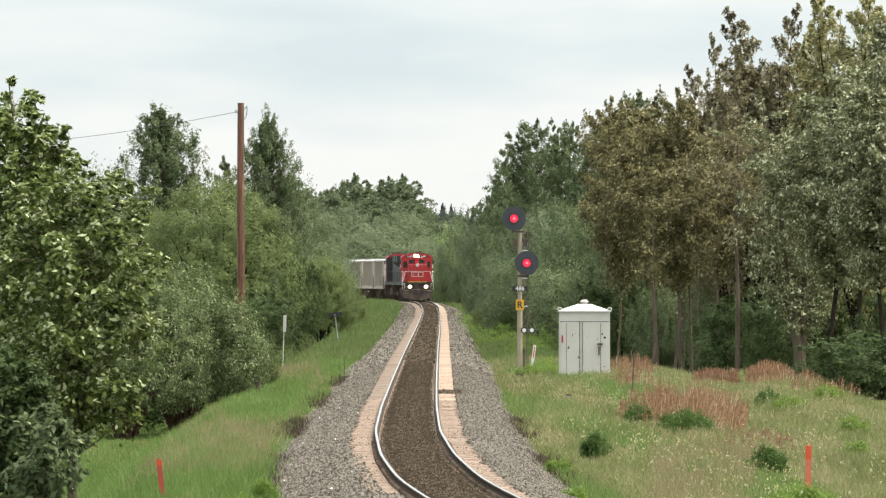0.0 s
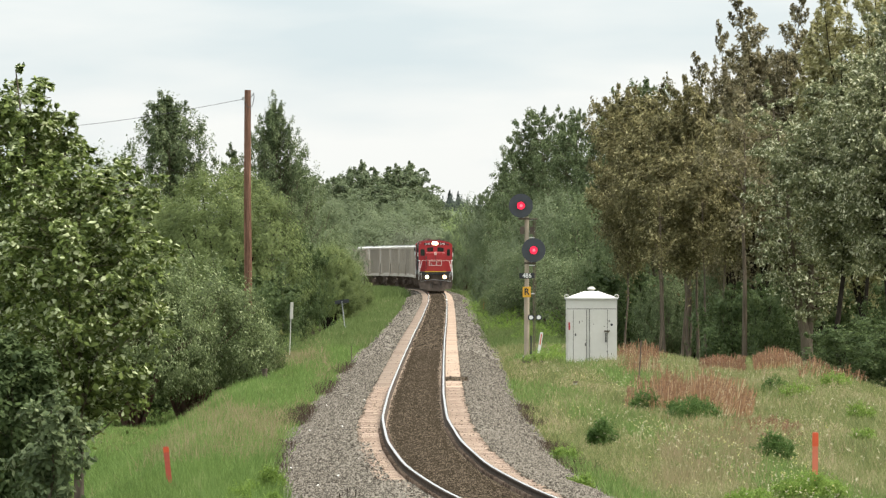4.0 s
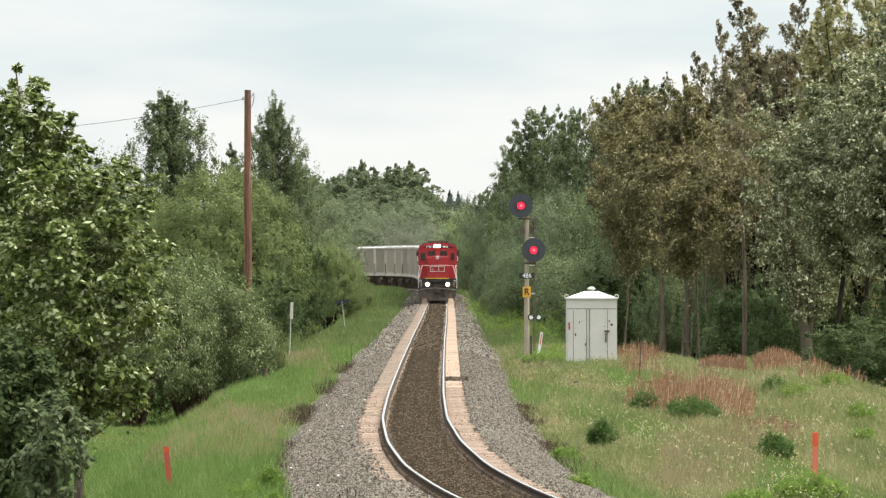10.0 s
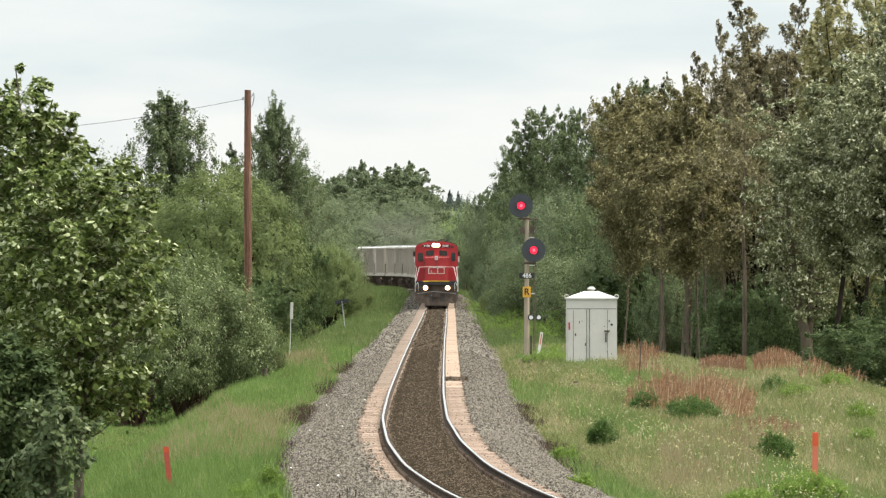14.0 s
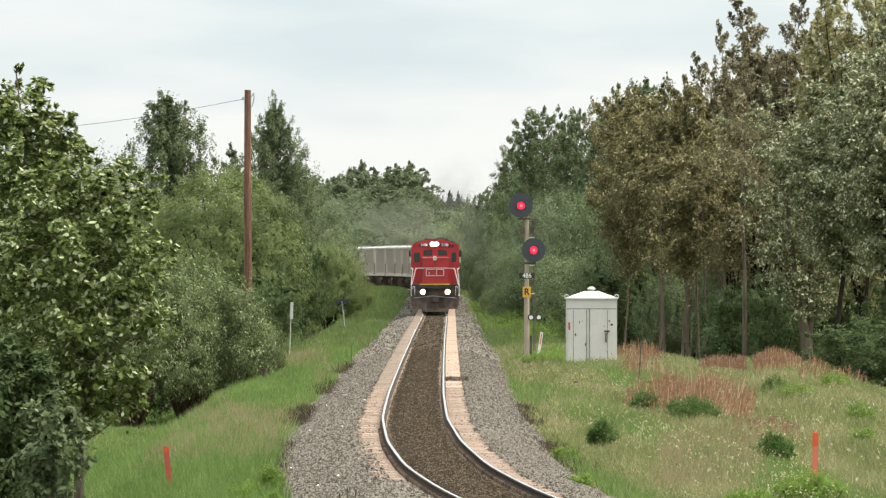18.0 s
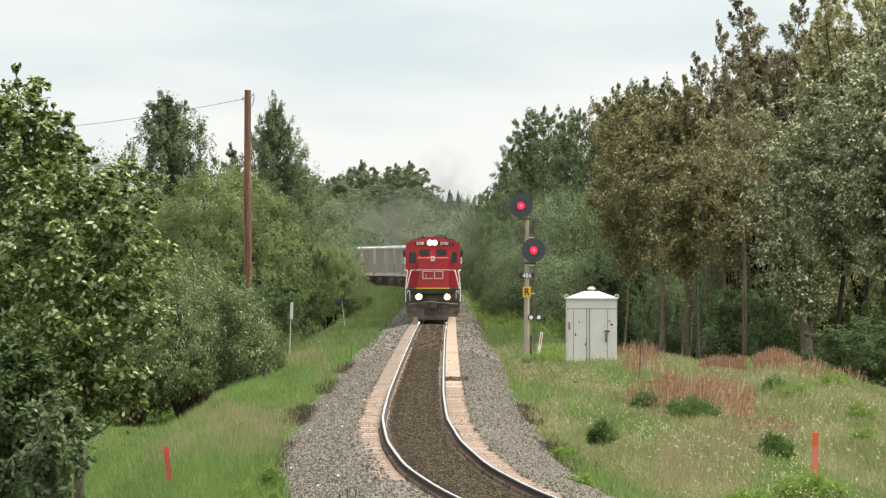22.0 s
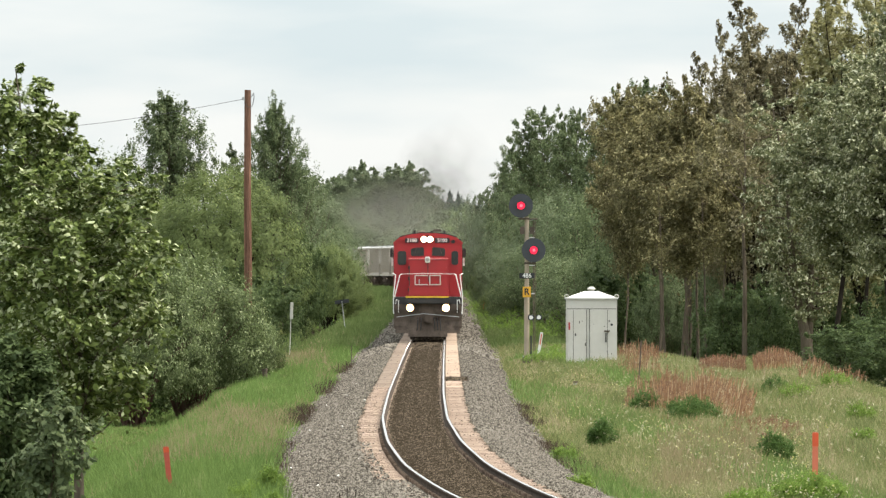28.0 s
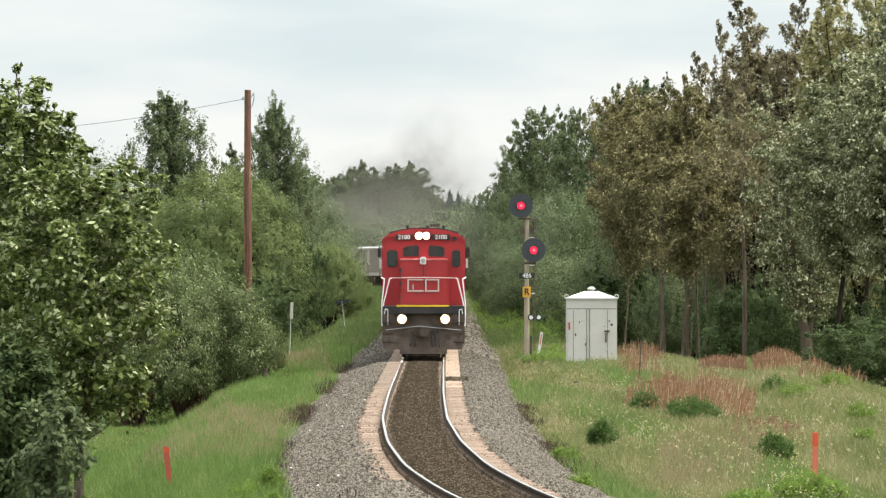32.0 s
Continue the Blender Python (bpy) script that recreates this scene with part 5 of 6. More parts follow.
for px, w, top in ((774, 8, 343), (796, 15, 336), (811, 11, 338), (827, 7, 349)):
    name, text, trunk, crown, h, r = TREES["spruce"]
    x, z = spot(px, 4420, top)
    t = tagged(new(name, None), text, "tree", "spruces on the hill")
    t.matrix_basis = Matrix.Translation((x, 4420, 22.0)) @ Matrix.Diagonal((w * 4420 / F / 4.6, w * 4420 / F / 4.6, (z - 22.0) / h, 1))
    part("trunk", trunk, None, t)
    part("crown", crown, None, t)


# ---- grass, weeds, flowers ----
def sow(rng, n, o0, o1, y0, y1):
    """Places beside the track, denser near the camera."""
    y = 1 / rng.uniform(1 / y1, 1 / y0, n)
    off = rng.uniform(o0, o1, n)
    return mid_x(y) + off, y


def blades(name, x, y, height, width, material, label, rng, lean=0.35, rise=0.0, tufts=6, tuft=0.12):
    """Narrow pointed blades in small tufts on the ground."""
    x, y = np.repeat(x, tufts), np.repeat(y, tufts)
    n = len(x)
    x, y = x + rng.normal(size=n) * tuft, y + rng.normal(size=n) * tuft * 4
    h = np.repeat(np.broadcast_to(height, n // tufts), tufts) * rng.uniform(0.5, 1.25, n)
    w = width * rng.uniform(0.6, 1.3, n) * (y / 200) ** 0.5
    z = ground_z(x, y) - 0.03 + rise
    a = rng.uniform(-0.9, 0.9, n)
    dx, dy = np.cos(a) * w / 2, np.sin(a) * w / 2
    lx, ly = rng.normal(size=n) * lean * h, rng.normal(size=n) * lean * h
    v = np.stack([np.stack([x - dx, y - dy, z], 1), np.stack([x + dx, y + dy, z], 1), np.stack([x + lx, y + ly, z + h], 1)], 1)
    ob = new(name, raw(name, v.reshape(-1, 3), np.arange(n * 3).reshape(-1, 3), M[material]))
    return tagged(ob, label, "grass", kind="stuff")


rng = np.random.default_rng(8)
x, y = sow(rng, 17000, -13, -3.0, 150, 520)
keep = (x - mid_x(y) < -3.4) | (rng.uniform(size=len(x)) < 0.4)
x, y = x[keep], y[keep]
patch = np.sin(x * 1.1 + y * 0.03) + np.sin(y * 0.051 + 0.7 * x)
blades("bank_grass", x, y, 0.27 + 0.06 * patch, 0.026, "grass", "fresh green grass on the railway bank", rng)
x, y = sow(rng, 24000, 3.0, 18.5, 150, 540)
keep = ((x - mid_x(y) > 3.4) | (rng.uniform(size=len(x)) < 0.4)) & ~((np.abs(x - 5.35) < 1.1) & (y > 364) & (y < 369))
x, y = x[keep], y[keep]
patch = np.sin(x * 0.9 + y * 0.04) + np.sin(y * 0.063 + 0.8 * x)
blades("meadow_grass", x, y, 0.22 + 0.045 * patch, 0.02, "grass_pale", "green grass mixed with dry stems beside the line", rng, lean=0.5, tufts=9)
x, y = sow(rng, 4000, -26, -13, 260, 520)
blades("hollow_grass", x, y, 0.32, 0.035, "grass", "green grass in the hollow below the bank", rng)
x, y = sow(rng, 1500, -5.5, -2.7, 940, 1090)
blades("tall_verge_grass", x, y, 0.75, 0.07, "grass_verge", "tall green grass along the inside of the bend", rng)
x, y = sow(rng, 8000, 3.0, 8, 160, 420)
blades("green_grass_clumps", x[np.sin(x * 1.7 + y * 0.05) > 0.35], y[np.sin(x * 1.7 + y * 0.05) > 0.35], 0.26, 0.03, "grass", "fresh green grass tufts beside the line", rng)
for o0, o1 in ((-12, -3.0), (3.0, 9)):
    x, y = sow(rng, 6000, o0, o1, 480, 1050)
    blades("verge_grass", x, y, 0.38, 0.05, "grass_verge", "green grass along the far verge", rng)
x, y = sow(rng, 3600, -7.5, -3.3, 215, 520)
keep = np.sin(x * 1.3 + y * 0.035) + np.sin(y * 0.021 - 0.6 * x) + rng.normal(size=len(x)) * 0.4 > 0.35
blades("seed_grass", x[keep], y[keep], 0.4, 0.016, "grass_seed", "pinkish seed heads in patches on the bank", rng)
x, y = sow(rng, 1700, 5.0, 15, 165, 380)
keep = np.sin(x * 1.1 + y * 0.05) + np.sin(y * 0.033 - 0.9 * x) + rng.normal(size=len(x)) * 0.5 > 0.3
blades("dry_grass", x[keep], y[keep], 0.36, 0.013, "grass_seed", "tan dry grass stems among the green", rng, lean=0.3)


y = rng.uniform(188, 232, 900)
x = (rng.uniform(1170, 1345, 900) - 784) * y / F
keep = np.sin(x * 2.3 + y * 0.19) + rng.normal(size=900) * 0.5 > -0.4
blades("dry_grass", x[keep], y[keep], 0.42, 0.014, "grass_seed", "patch of tan dry grass in the meadow", rng, lean=0.3)


for o0, o1, y0, y1, n in ((-3.5, -2.75, 230, 420, 900), (-3.3, -2.7, 160, 230, 260), (2.7, 3.3, 200, 300, 420)):
    x, y = sow(rng, n, o0, o1, y0, y1)
    keep = np.sin(y * 0.11 + x) > -0.2
    blades("dead_grass", x[keep], y[keep], 0.2, 0.02, "dead", "brown dead growth at the ballast edge", rng, lean=0.5)


def stand(label, px0, px1, Y0, Y1, n, height, lean=0.1, heads=7, mass=1.0):
    """A stand of last year's tall weeds: upright stems, each with rusty seed clusters up its head."""
    y = rng.uniform(Y0, Y1, n)
    q = rng.uniform(0, 1, n)
    x = (px0 + (px1 - px0) * q - 784) * y / F
    clump = 0.55 + 0.45 * np.sin(x * 4.3 + y * 0.5) * np.sin(x * 1.7 - y * 0.23)
    h = height * rng.uniform(0.5, 1.05, n) * (0.45 + 0.55 * np.sin(np.pi * np.clip(q, 0.06, 0.94)) ** 0.6) * (0.75 + 0.35 * clump)
    z = ground_z(x, y) - 0.03
    lx, ly = h * (lean + rng.normal(size=n) * 0.14), h * rng.normal(size=n) * 0.14
    w = 0.009 * rng.uniform(0.7, 1.5, n) * (y / 200) ** 0.5
    v = np.stack([np.stack([x - w, y, z], 1), np.stack([x + w, y, z], 1), np.stack([x + lx + w * 0.5, y + ly, z + h], 1), np.stack([x + lx - w * 0.5, y + ly, z + h], 1)], 1)
    tagged(new("dry_stalks", raw("dry_stalks", v.reshape(-1, 3), np.arange(n * 4).reshape(-1, 4), M["straw"])), label, "weed", kind="stuff")
    k = np.repeat(np.arange(n), heads)
    u = rng.uniform(0.5, 1.02, n * heads)
    side = rng.normal(size=n * heads) * 0.05 * (1.3 - u)
    c = np.stack([x[k] + lx[k] * u + side, y[k] + ly[k] * u, z[k] + h[k] * u], 1)
    v, f = foliage(c, 0.022 * mass, 5, 0.032 * mass, rng, tall=1.2)
    tagged(new("seed_heads", raw("seed_heads", v, f, M["rust"])), "rusty brown seed heads on dry weed stalks", "weed", kind="stuff")


DOCK = "tall reddish dry stalks of last year's weeds"
for a in ((1108, 1165, 268, 290, 70, 0.75, 0.05, 9), (1150, 1212, 266, 288, 260, 0.95, 0.02, 7), (1205, 1285, 262, 285, 420, 1.05, 0.1, 4), (1255, 1330, 255, 280, 330, 0.85, 0.22, 3),
          (1290, 1420, 222, 250, 150, 0.32, 0.2, 8), (1150, 1330, 225, 262, 160, 0.28, 0.1, 3), (1333, 1415, 348, 362, 420, 0.62, 0.0, 6), (1240, 1318, 340, 362, 360, 0.5, 0.0, 12),
          (1095, 1165, 330, 400, 190, 0.7, 0.08, 8), (1410, 1480, 330, 352, 90, 0.5, 0.1, 8), (1060, 1180, 360, 420, 120, 0.45, 0.1, 4), (1480, 1568, 318, 345, 110, 0.6, 0.05, 8)):
    stand(DOCK, *a)


def weed(px, py, w, hgt, mat="leaf_green", name="weed_clump", label="low rich green leafy weed clump in the grass"):
    """A low plant of many leaves, seen w wide and hgt high with its foot at py."""
    Y = F * (EYE + 0.4) / (py - 452)
    x = spot(px, Y)
    s = Y / F
    n = max(10, int(w * hgt / 30))
    a, q = rng.uniform(0, 6.28, n), np.sqrt(rng.uniform(0, 1, n))
    c = np.stack([np.cos(a) * q * w * s * 0.45, np.sin(a) * q * w * s * 0.45, (rng.uniform(0.1, 1.0, n) * (1 - 0.6 * q * q)) * hgt * s * 0.9], 1)
    v, f = foliage(c, 0.07, 60, 0.06, rng, long=3.4, corners=4, shoots=0.5)
    v[:, 2] = np.maximum(v[:, 2], -0.05)
    t = tagged(new(name, None), label, "weed", "weed clumps")
    t.matrix_basis = Matrix.Translation((x, Y, float(ground_z(x, Y))))
    part("leaves", raw("leaves", v, f, M[mat]), None, t)
    st = bmesh.new()
    for k in range(5):
        rod(st, (0, 0, -0.05), tuple(c[k] * 0.9), 0.012, 0.006, n=4)
    part("stems", st, M["bark"], t)


for row in ((1066, 782, 58, 40), (1142, 733, 58, 34), (1232, 750, 105, 36), (1368, 812, 84, 44), (1200, 742, 50, 26), (975, 640, 40, 18), (1410, 712, 70, 24), (1372, 705, 55, 24), (1525, 745, 64, 26),
            (1530, 785, 50, 22), (1480, 690, 60, 22), (482, 852, 46, 40), (445, 862, 40, 30), (425, 872, 50, 34), (488, 880, 34, 26), (1078, 642, 22, 14), (1435, 880, 150, 56), (1330, 885, 100, 30), (975, 655, 120, 22), (1000, 800, 46, 24), (1030, 850, 50, 28)):
    soft = row[0] < 500 or row[0] > 1380 or row[1] > 840 or row[0] < 1040
    weed(row[0], row[1], row[2], row[3] * (1.0 if soft else 1.3), mat="leaf_bright" if soft else "leaf_weed")
for row in ((842, 548, 50, 26), (872, 556, 70, 30), (912, 566, 90, 36), (955, 576, 90, 36), (990, 588, 60, 28), (900, 585, 80, 30), (945, 600, 70, 26), (590, 560, 60, 30), (890, 572, 80, 40), (930, 582, 90, 44), (970, 590, 80, 40), (862, 562, 60, 34)):
    weed(row[0], row[1], row[2] * 1.3, row[3] * 1.4, mat="leaf_bright", label="bright fresh green weeds at the wood's edge")
weed(1089, 646, 28, 16, mat="leaf_weed")
for row in ((880, 598, 70, 30), (930, 592, 90, 34), (985, 598, 60, 30), (850, 575, 50, 24), (552, 588, 56, 50), (604, 575, 40, 26)):
    weed(*row, mat="leaf_light", label="bright green weeds at the wood's edge")

def flowers(n, px0, px1, y0, y1, low, high):
    y = rng.uniform(y0, y1, n)
    x = (rng.uniform(px0, px1, n) - 784) * y / F
    keep = (x - mid_x(y) > 3.5) & (np.sin(x * 1.9 + y * 0.08) + rng.normal(size=n) * 0.6 > -0.2)
    x, y = x[keep], y[keep]
    c = np.stack([x, y, ground_z(x, y) + rng.uniform(low, high, len(x))], 1)
    v, f = foliage(c, 0.008, 4, 0.026, rng, long=1.0)
    tagged(new("yellow_flowers", raw("yellow_flowers", v, f, M["flower"])), "small pale yellow flowers among the grass", "flowers", kind="stuff")


flowers(900, 1110, 1480, 164, 235, 0.25, 0.5)
flowers(380, 960, 1250, 225, 330, 0.25, 0.4)
x, y = sow(rng, 2400, 4.0, 15, 165, 350)
keep = np.sin(x * 1.6 + y * 0.06) + rng.normal(size=len(x)) * 0.6 > 0.1
x, y = x[keep], y[keep]
c = np.stack([x, y, ground_z(x, y) + rng.uniform(0.22, 0.46, len(x))], 1)
v, f = foliage(c, 0.006, 3, 0.07, rng, long=4.5, tall=4.0, up=0.0)
tagged(new("cream_seed_heads", raw("cream_seed_heads", v, f, M["cream"])), "small cream seed heads of grasses in the meadow", "grass", kind="stuff")

twigs = tagged(new("dead_weed", None), "bare dark weed stems standing in the ballast", "weed")
twigs.matrix_basis = Matrix.Translation((spot(618, 165), 165.0, -0.5))
for k, (dx, h, l) in enumerate(((-0.12, 0.42, -0.04), (-0.04, 0.5, 0.01), (0.02, 0.36, 0.06), (0.08, 0.47, 0.03), (0.15, 0.3, 0.05))):
    part("stem", rods([(dx, 0, 0), (dx + l * 0.5, 0, h * 0.6), (dx + l, 0, h)], 0.008, 5), M["dark_bark"], twigs)



# ---- bird and smoke ----
def build_bird():
    t = tagged(new("bird", None), "small dark bird flying across the sky", "bird")
    bm = bmesh.new()
    bmesh.ops.create_uvsphere(bm, u_segments=12, v_segments=8, radius=0.05, matrix=Matrix.Diagonal((2.6, 0.9, 0.85, 1)))
    bmesh.ops.create_uvsphere(bm, u_segments=10, v_segments=6, radius=0.035, matrix=Matrix.Translation((0.13, 0, 0.015)))
    part("body", bm, M["board"], t)
    part("tail", prism([(-0.1, 0), (-0.24, 0.01), (-0.24, -0.005), (-0.1, -0.015)], -0.03, 0.03), M["board"], t)
    part("beak", rod(bmesh.new(), (0.155, 0, 0.015), (0.19, 0, 0.01), 0.01, 0.001, n=6), M["grime"], t)
    wings = []
    for s in (-1, 1):
        wing = bmesh.new()
        outline = [(0.06, 0), (0.05, 0.1), (-0.02, 0.22), (-0.07, 0.2), (-0.06, 0.08), (-0.06, 0)]
        top = [wing.verts.new((x, s * y, 0.006 * (1 - y * 3))) for x, y in outline]
        bot = [wing.verts.new((x, s * y, -0.006 * (1 - y * 3))) for x, y in outline]
        wing.faces.new(top)
        wing.faces.new(bot[::-1])
        for k in range(6):
            wing.faces.new([top[k], bot[k], bot[(k + 1) % 6], top[(k + 1) % 6]])
        wings.append(part("wing", wing, M["board"], t))
    return t, wings


bird, bird_wings = build_bird()


def build_puff(seed, sigma, count):
    """A few broad wisps of smoke, thinning out towards their edges."""
    r = np.random.default_rng(seed)
    n = 18
    a = np.arange(n) * 2 * np.pi / n
    verts, faces, thick = [], [], []
    for k in range(count):
        c = r.normal(size=3) * sigma * np.array([0.5, 2.0, 0.4])
        wob = 1 + 0.2 * np.sin(3 * a + r.uniform(0, 6)) + 0.13 * np.sin(5 * a + r.uniform(0, 6))
        b = sum(len(v) for v in verts)
        rings = [np.zeros((1, 3))] + [np.stack([np.cos(a) * wob * 1.3, 0 * a - 0.25 * q, np.sin(a) * wob * 1.0], 1) * q for q in (0.35, 0.7, 1.0)]
        verts.append(np.concatenate(rings) * sigma * r.uniform(0.9, 1.3) + c)
        thick += [0.58] + [0.44] * n + [0.15] * n + [0.0] * n
        for j in range(n):
            j2 = (j + 1) % n
            faces.append((b, b + 1 + j, b + 1 + j2))
            for q in (1, 1 + n):
                faces += [(b + q + j, b + q + n + j, b + q + n + j2), (b + q + j, b + q + n + j2, b + q + j2)]
    me = raw("wisps", np.concatenate(verts), faces, M["smoke"], flat=False)
    me.attributes.new("smoke_amount", "FLOAT", "POINT").data.foreach_set("value", np.array(thick, np.float32))
    return me


PUFFS = []
puff_meshes = [build_puff(40 + k, 2.2 + 0.3 * k, 1) for k in range(4)]
for k, start in enumerate((1.0, 7.0, 15.5, 18.3, 20.8, 23.3, 26.0, 28.8)):
    ob = tagged(new("smoke_puff", puff_meshes[k % 4]), "thin grey exhaust smoke drifting behind the locomotive", "smoke", "exhaust smoke", "stuff")
    PUFFS.append((ob, start, k))


# ---- sleepers, anchors and stones ----
tie_mesh = mesh_of("sleeper", boxed(-1.3, 1.3, -0.115, 0.115, -0.3, 0, 0.006), M["tie"])
tie_rng = random.Random(2)
s = float(np.interp(146, PATH_Y[:1200], PATH_S[:1200]))
for k in range(300):
    if not 323 < np.interp(s, PATH_S, PATH_Y) < 325:
        ob = part("sleeper", tie_mesh, None, bed)
        ob.matrix_basis = lay(s, tie_rng.uniform(-0.07, 0.07), 0, -0.168 + tie_rng.uniform(-0.006, 0.004)) @ Matrix.Rotation(tie_rng.uniform(-0.01, 0.01), 4, "Z")
    s += 0.53
cube = np.array([(sx, sy, sz) for sz in (-0.2, 0) for sx, sy in ((-1.3, -0.115), (1.3, -0.115), (1.3, 0.115), (-1.3, 0.115))])
quads = np.array([(4, 5, 6, 7), (0, 1, 5, 4), (1, 2, 6, 5), (2, 3, 7, 6), (3, 0, 4, 7)])
ss = np.arange(s, PATH_S[-1] - 60, 0.53)
x, y, z, dx, dy = along(ss)
ln = np.hypot(dx, dy)
ux, uy = dy / ln, -dx / ln
jit = rng.normal(size=len(ss)) * 0.02
v = np.stack([x[:, None] + ux[:, None] * (cube[None, :, 0] + jit[:, None]) + (dx / ln)[:, None] * cube[None, :, 1], y[:, None] + uy[:, None] * (cube[None, :, 0] + jit[:, None]) + (dy / ln)[:, None] * cube[None, :, 1],
              z[:, None] + cube[None, :, 2] - 0.168 + rng.normal(size=(len(ss), 1)) * 0.004], 2)
f = (np.arange(len(ss))[:, None, None] * 8 + quads[None]).reshape(-1, 4)
tagged(part("far_sleepers", raw("far_sleepers", v.reshape(-1, 3), f, M["tie_far"]), None, bed), kind="stuff")

anchor = bmesh.new()
sa = float(np.interp(150, PATH_Y[:1200], PATH_S[:1200]))
for k in range(150):
    for o in (-0.7535, 0.7535):
        for e in (-0.09, 0.09):
            m = lay(sa, o + e, 0, -0.135)
            bmesh.ops.create_cube(anchor, size=1, matrix=m @ Matrix.Diagonal((0.06, 0.12, 0.07, 1)))
    sa += 0.53
tagged(part("rail_spikes", anchor, M["clip"], bed), kind="stuff")


def stones(name, n, o0, o1, y0, y1, size, material, label, height):
    """Loose crushed stones of uneven shape lying on the bed."""
    y = 1 / rng.uniform(1 / y1, 1 / y0, n)
    off = rng.uniform(o0, o1, n)
    x = mid_x(y) + off
    z = rail_z(y) + height(np.abs(off))
    r = size * rng.uniform(0.55, 1.25, n)
    base = np.array([(1, 0, 0), (-1, 0, 0), (0, 1, 0), (0, -1, 0), (0, 0, 1)], float)
    jag = base[None] * rng.uniform(0.6, 1.25, (n, 5, 1)) + rng.normal(size=(n, 5, 3)) * 0.25
    a = rng.uniform(0, 6.28, n)
    ca, sa_ = np.cos(a)[:, None], np.sin(a)[:, None]
    jx, jy, jz = jag[..., 0] * ca - jag[..., 1] * sa_, jag[..., 0] * sa_ + jag[..., 1] * ca, jag[..., 2] * 0.7
    v = np.stack([x[:, None] + jx * r[:, None], y[:, None] + jy * r[:, None], z[:, None] + jz * r[:, None]], 2)
    tri = np.array([(4, 0, 2), (4, 2, 1), (4, 1, 3), (4, 3, 0)])
    f = (np.arange(n)[:, None, None] * 5 + tri[None]).reshape(-1, 3)
    return tagged(part(name, raw(name, v.reshape(-1, 3), f, M[material]), None, bed, label), kind="stuff")


def shoulder(o):
    return np.interp(o, [0, 1.35, 1.75, 2.95, 3.5], [-0.185, -0.185, -0.2, -0.6, -0.7]) + 0.005


stones("shoulder_stones", 60000, -3.2, -1.36, 148, 420, 0.025, "stone", "loose grey ballast stones", shoulder)
stones("shoulder_stones", 60000, 1.36, 3.2, 148, 420, 0.025, "stone", "loose grey ballast stones", shoulder)
stones("far_stones", 9000, -3.2, -1.36, 420, 1050, 0.06, "stone", "loose grey ballast stones", shoulder)
stones("far_stones", 9000, 1.36, 3.2, 420, 1050, 0.06, "stone", "loose grey ballast stones", shoulder)
stones("crib_stones", 36000, -0.66, 0.66, 148, 420, 0.026, "dark_stone", "dark stones between the rails", lambda o: -0.15 - 0.02 * (o / 0.6) ** 2)
stones("far_crib_stones", 6000, -0.66, 0.66, 420, 1000, 0.05, "dark_stone", "dark stones between the rails", lambda o: -0.15 - 0.02 * (o / 0.6) ** 2)
stones("white_stones", 36, -3.0, -1.4, 150, 400, 0.03, "white", "a few white stones among the ballast", shoulder)
stones("spilled_stones", 1700, -1.4, -0.86, 148, 178, 0.034, "stone", "stones spilled over the sleeper ends", lambda o: -0.165 + 0 * o)
stones("spilled_stones", 700, -1.45, -1.1, 160, 215, 0.034, "stone", "stones spilled over the sleeper ends", lambda o: -0.165 + 0 * o)
stones("spilled_stones", 350, -1.4, -0.86, 165, 420, 0.022, "dark_stone", "small stones on the sleeper ends", lambda o: -0.165 + 0 * o)
stones("spilled_stones", 350, 0.86, 1.4, 160, 420, 0.022, "dark_stone", "small stones on the sleeper ends", lambda o: -0.165 + 0 * o)
stones("spilled_stones", 420, 0.84, 1.5, 318.5, 327, 0.05, "dark_stone", "dark stones in a gap of the sleepers", lambda o: -0.15 + 0 * o)


# ---- what moves ----
def nose_s(t):
    """How far along the line the train's front stands at t seconds."""
    return np.interp(377 + 20.1 * (32 - t), PATH_Y[:1300], PATH_S[:1300])


def carriage(s, half):
    """Pose of a vehicle whose middle is s metres along, carried on two bogies."""
    xa, ya, za, _, _ = along(s - half)
    xb, yb, zb, _, _ = along(s + half)
    d = Vector((xb - xa, yb - ya, zb - za)).normalized()
    side = d.cross(Vector((0, 0, 1))).normalized()
    up = side.cross(d)
    m = Matrix((side, d, up)).transposed().to_4x4()
    return Matrix.Translation(((xa + xb) / 2, (ya + yb) / 2, (za + zb) / 2)) @ m


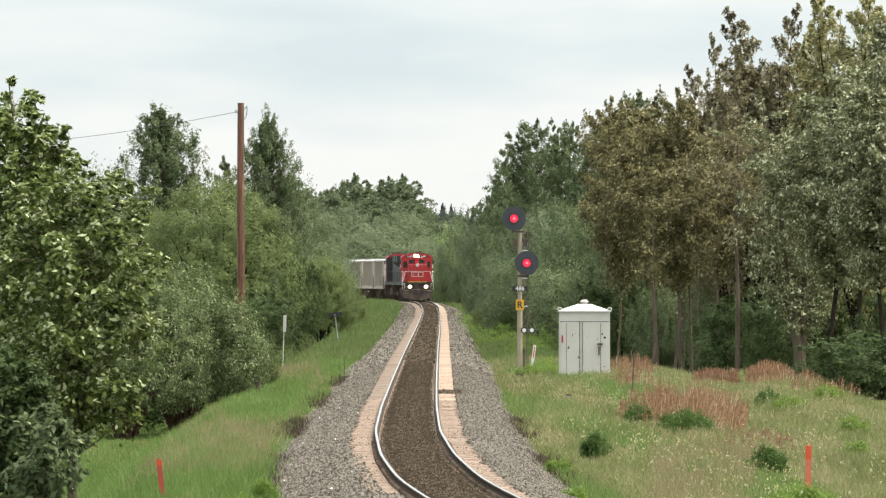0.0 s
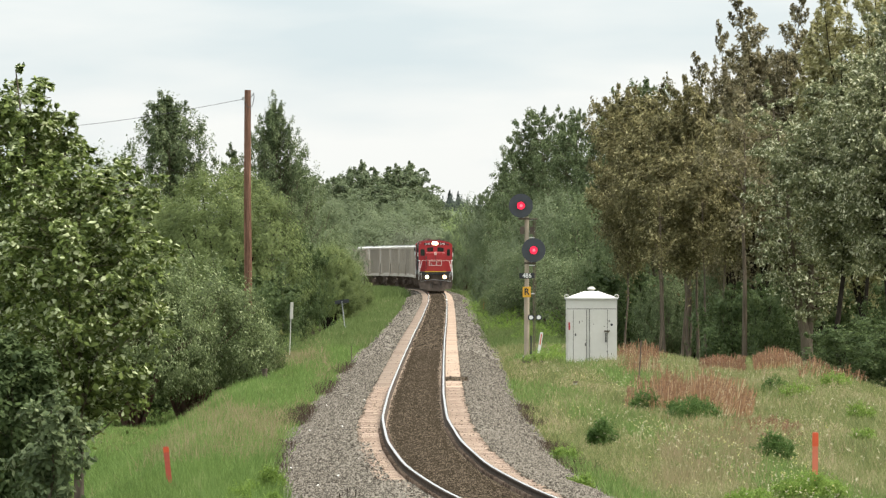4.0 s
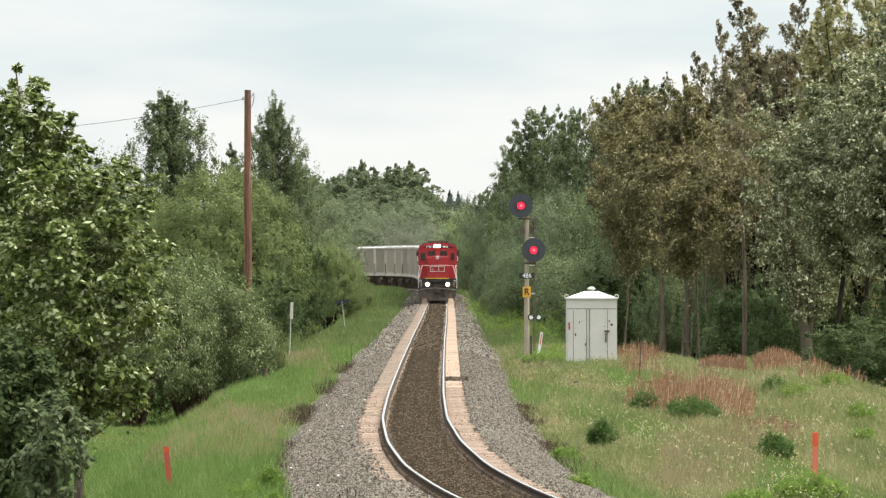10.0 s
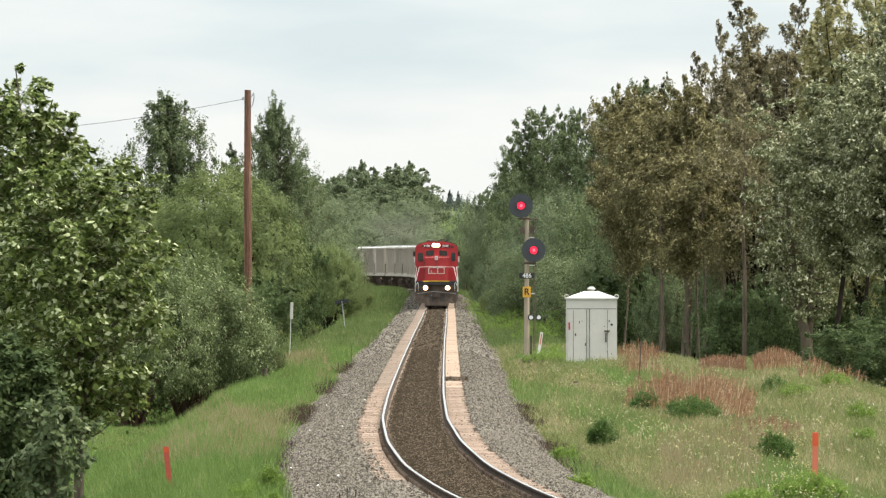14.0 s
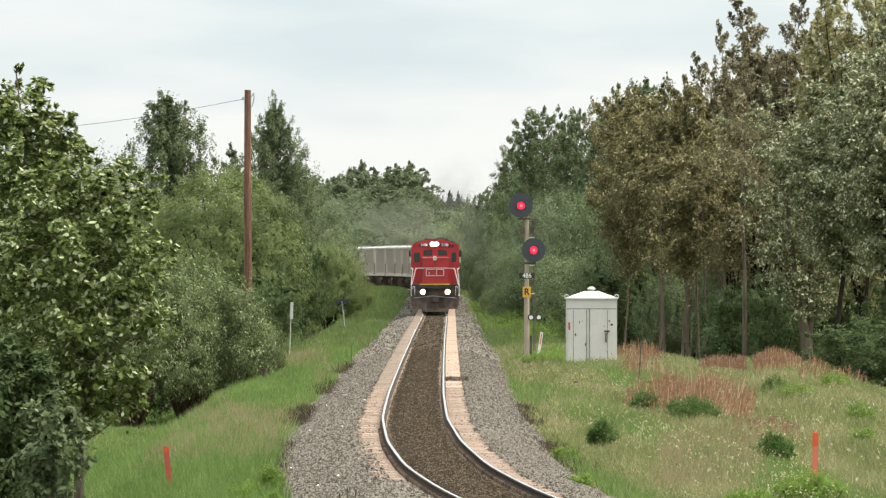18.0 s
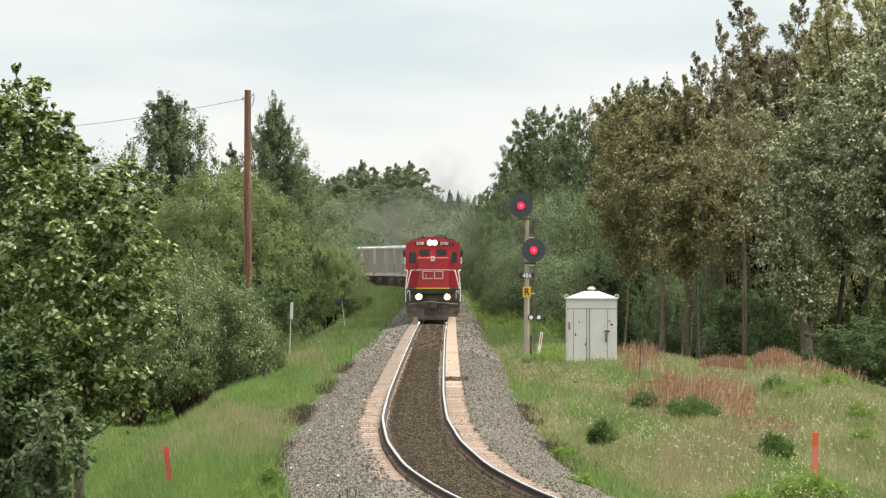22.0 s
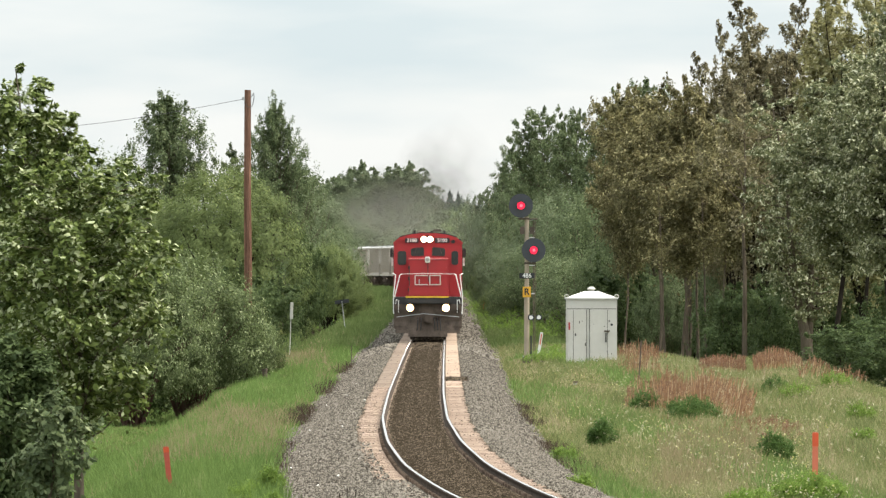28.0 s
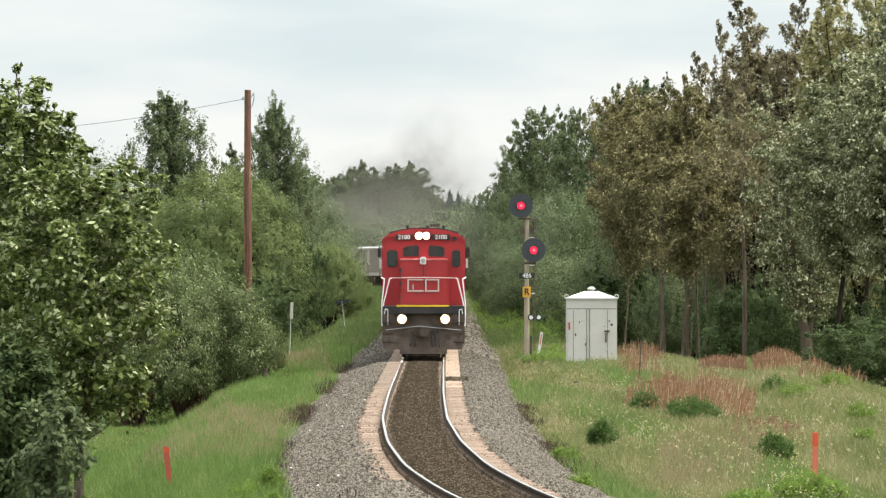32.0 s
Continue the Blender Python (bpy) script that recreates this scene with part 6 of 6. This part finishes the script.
def motions():
    times = [0.5 * k for k in range(65)]
    walk(loco, [(t, carriage(nose_s(t) + 10.7, 6.6)) for t in times])
    turned = Matrix.Rotation(math.pi, 4, "Z")
    walk(helper, [(t, carriage(nose_s(t) + 32.6, 6.6) @ turned) for t in times])
    for k, w in enumerate(wagons):
        walk(w, [(t, carriage(nose_s(t) + 43.8 + 8.1 + 16.1 * k, 6.0)) for t in times])
    for ob, ph, gain in BOUGHS:
        walk(ob, [(t, pose(0, 0, 0, gain * 0.22 * math.sin(1.9 * t + ph), gain * (0.45 * math.sin(1.3 * t + ph) + 0.2 * math.sin(3.1 * t + 2 * ph)), 0.5 * math.sin(0.9 * t + ph))) for t in times])
    # smoke: kept under the engine, let go at the stack, then drifting up and aside
    for ob, start, k in PUFFS:
        rows = []
        for t in sorted(set(times + [start])):
            x, y, z, _, _ = along(nose_s(min(t, start)) + 12.8)
            age = max(0.0, t - start)
            rise = (1.7 if k > 1 else 1.0) * (1 - math.exp(-age / 2.2)) + 0.12 * age
            rows.append((t, pose(x - 0.2 * age + 0.3 + 0.4 * math.sin(k), y, z + (-4.5 if age == 0 else 4.3) + rise)))
        walk(ob, rows)
    # bird: up from behind the trees, across the sky, down behind the wood
    across = [(0, 40, 588), (20.6, 40, 588), (21.3, 90, 430), (21.8, 175, 290), (22.2, 320, 205), (22.5, 468, 160), (22.8, 616, 118), (23.0, 709, 91), (23.2, 806, 67),
              (23.4, 897, 51), (23.6, 1003, 45), (23.8, 1115, 56), (24.0, 1224, 58), (24.3, 1390, 70), (24.7, 1560, 110), (25.2, 1660, 220), (26.0, 1700, 500), (26.5, 1710, 590), (32.0, 1710, 590)]
    walk(bird, [(t, pose((px - 784) * 790 / F, 790, EYE - (py - 452) * 790 / F, 8, -6, 0)) for t, px, py in across])
    for s, wing in zip((-1, 1), bird_wings):
        walk(wing, [(0, pose(0, 0, 0))] + [(21 + 0.1 * k, pose(0, 0, 0, s * 38 * math.sin(2.2 * k))) for k in range(40)] + [(32, pose(0, 0, 0))])


motions()
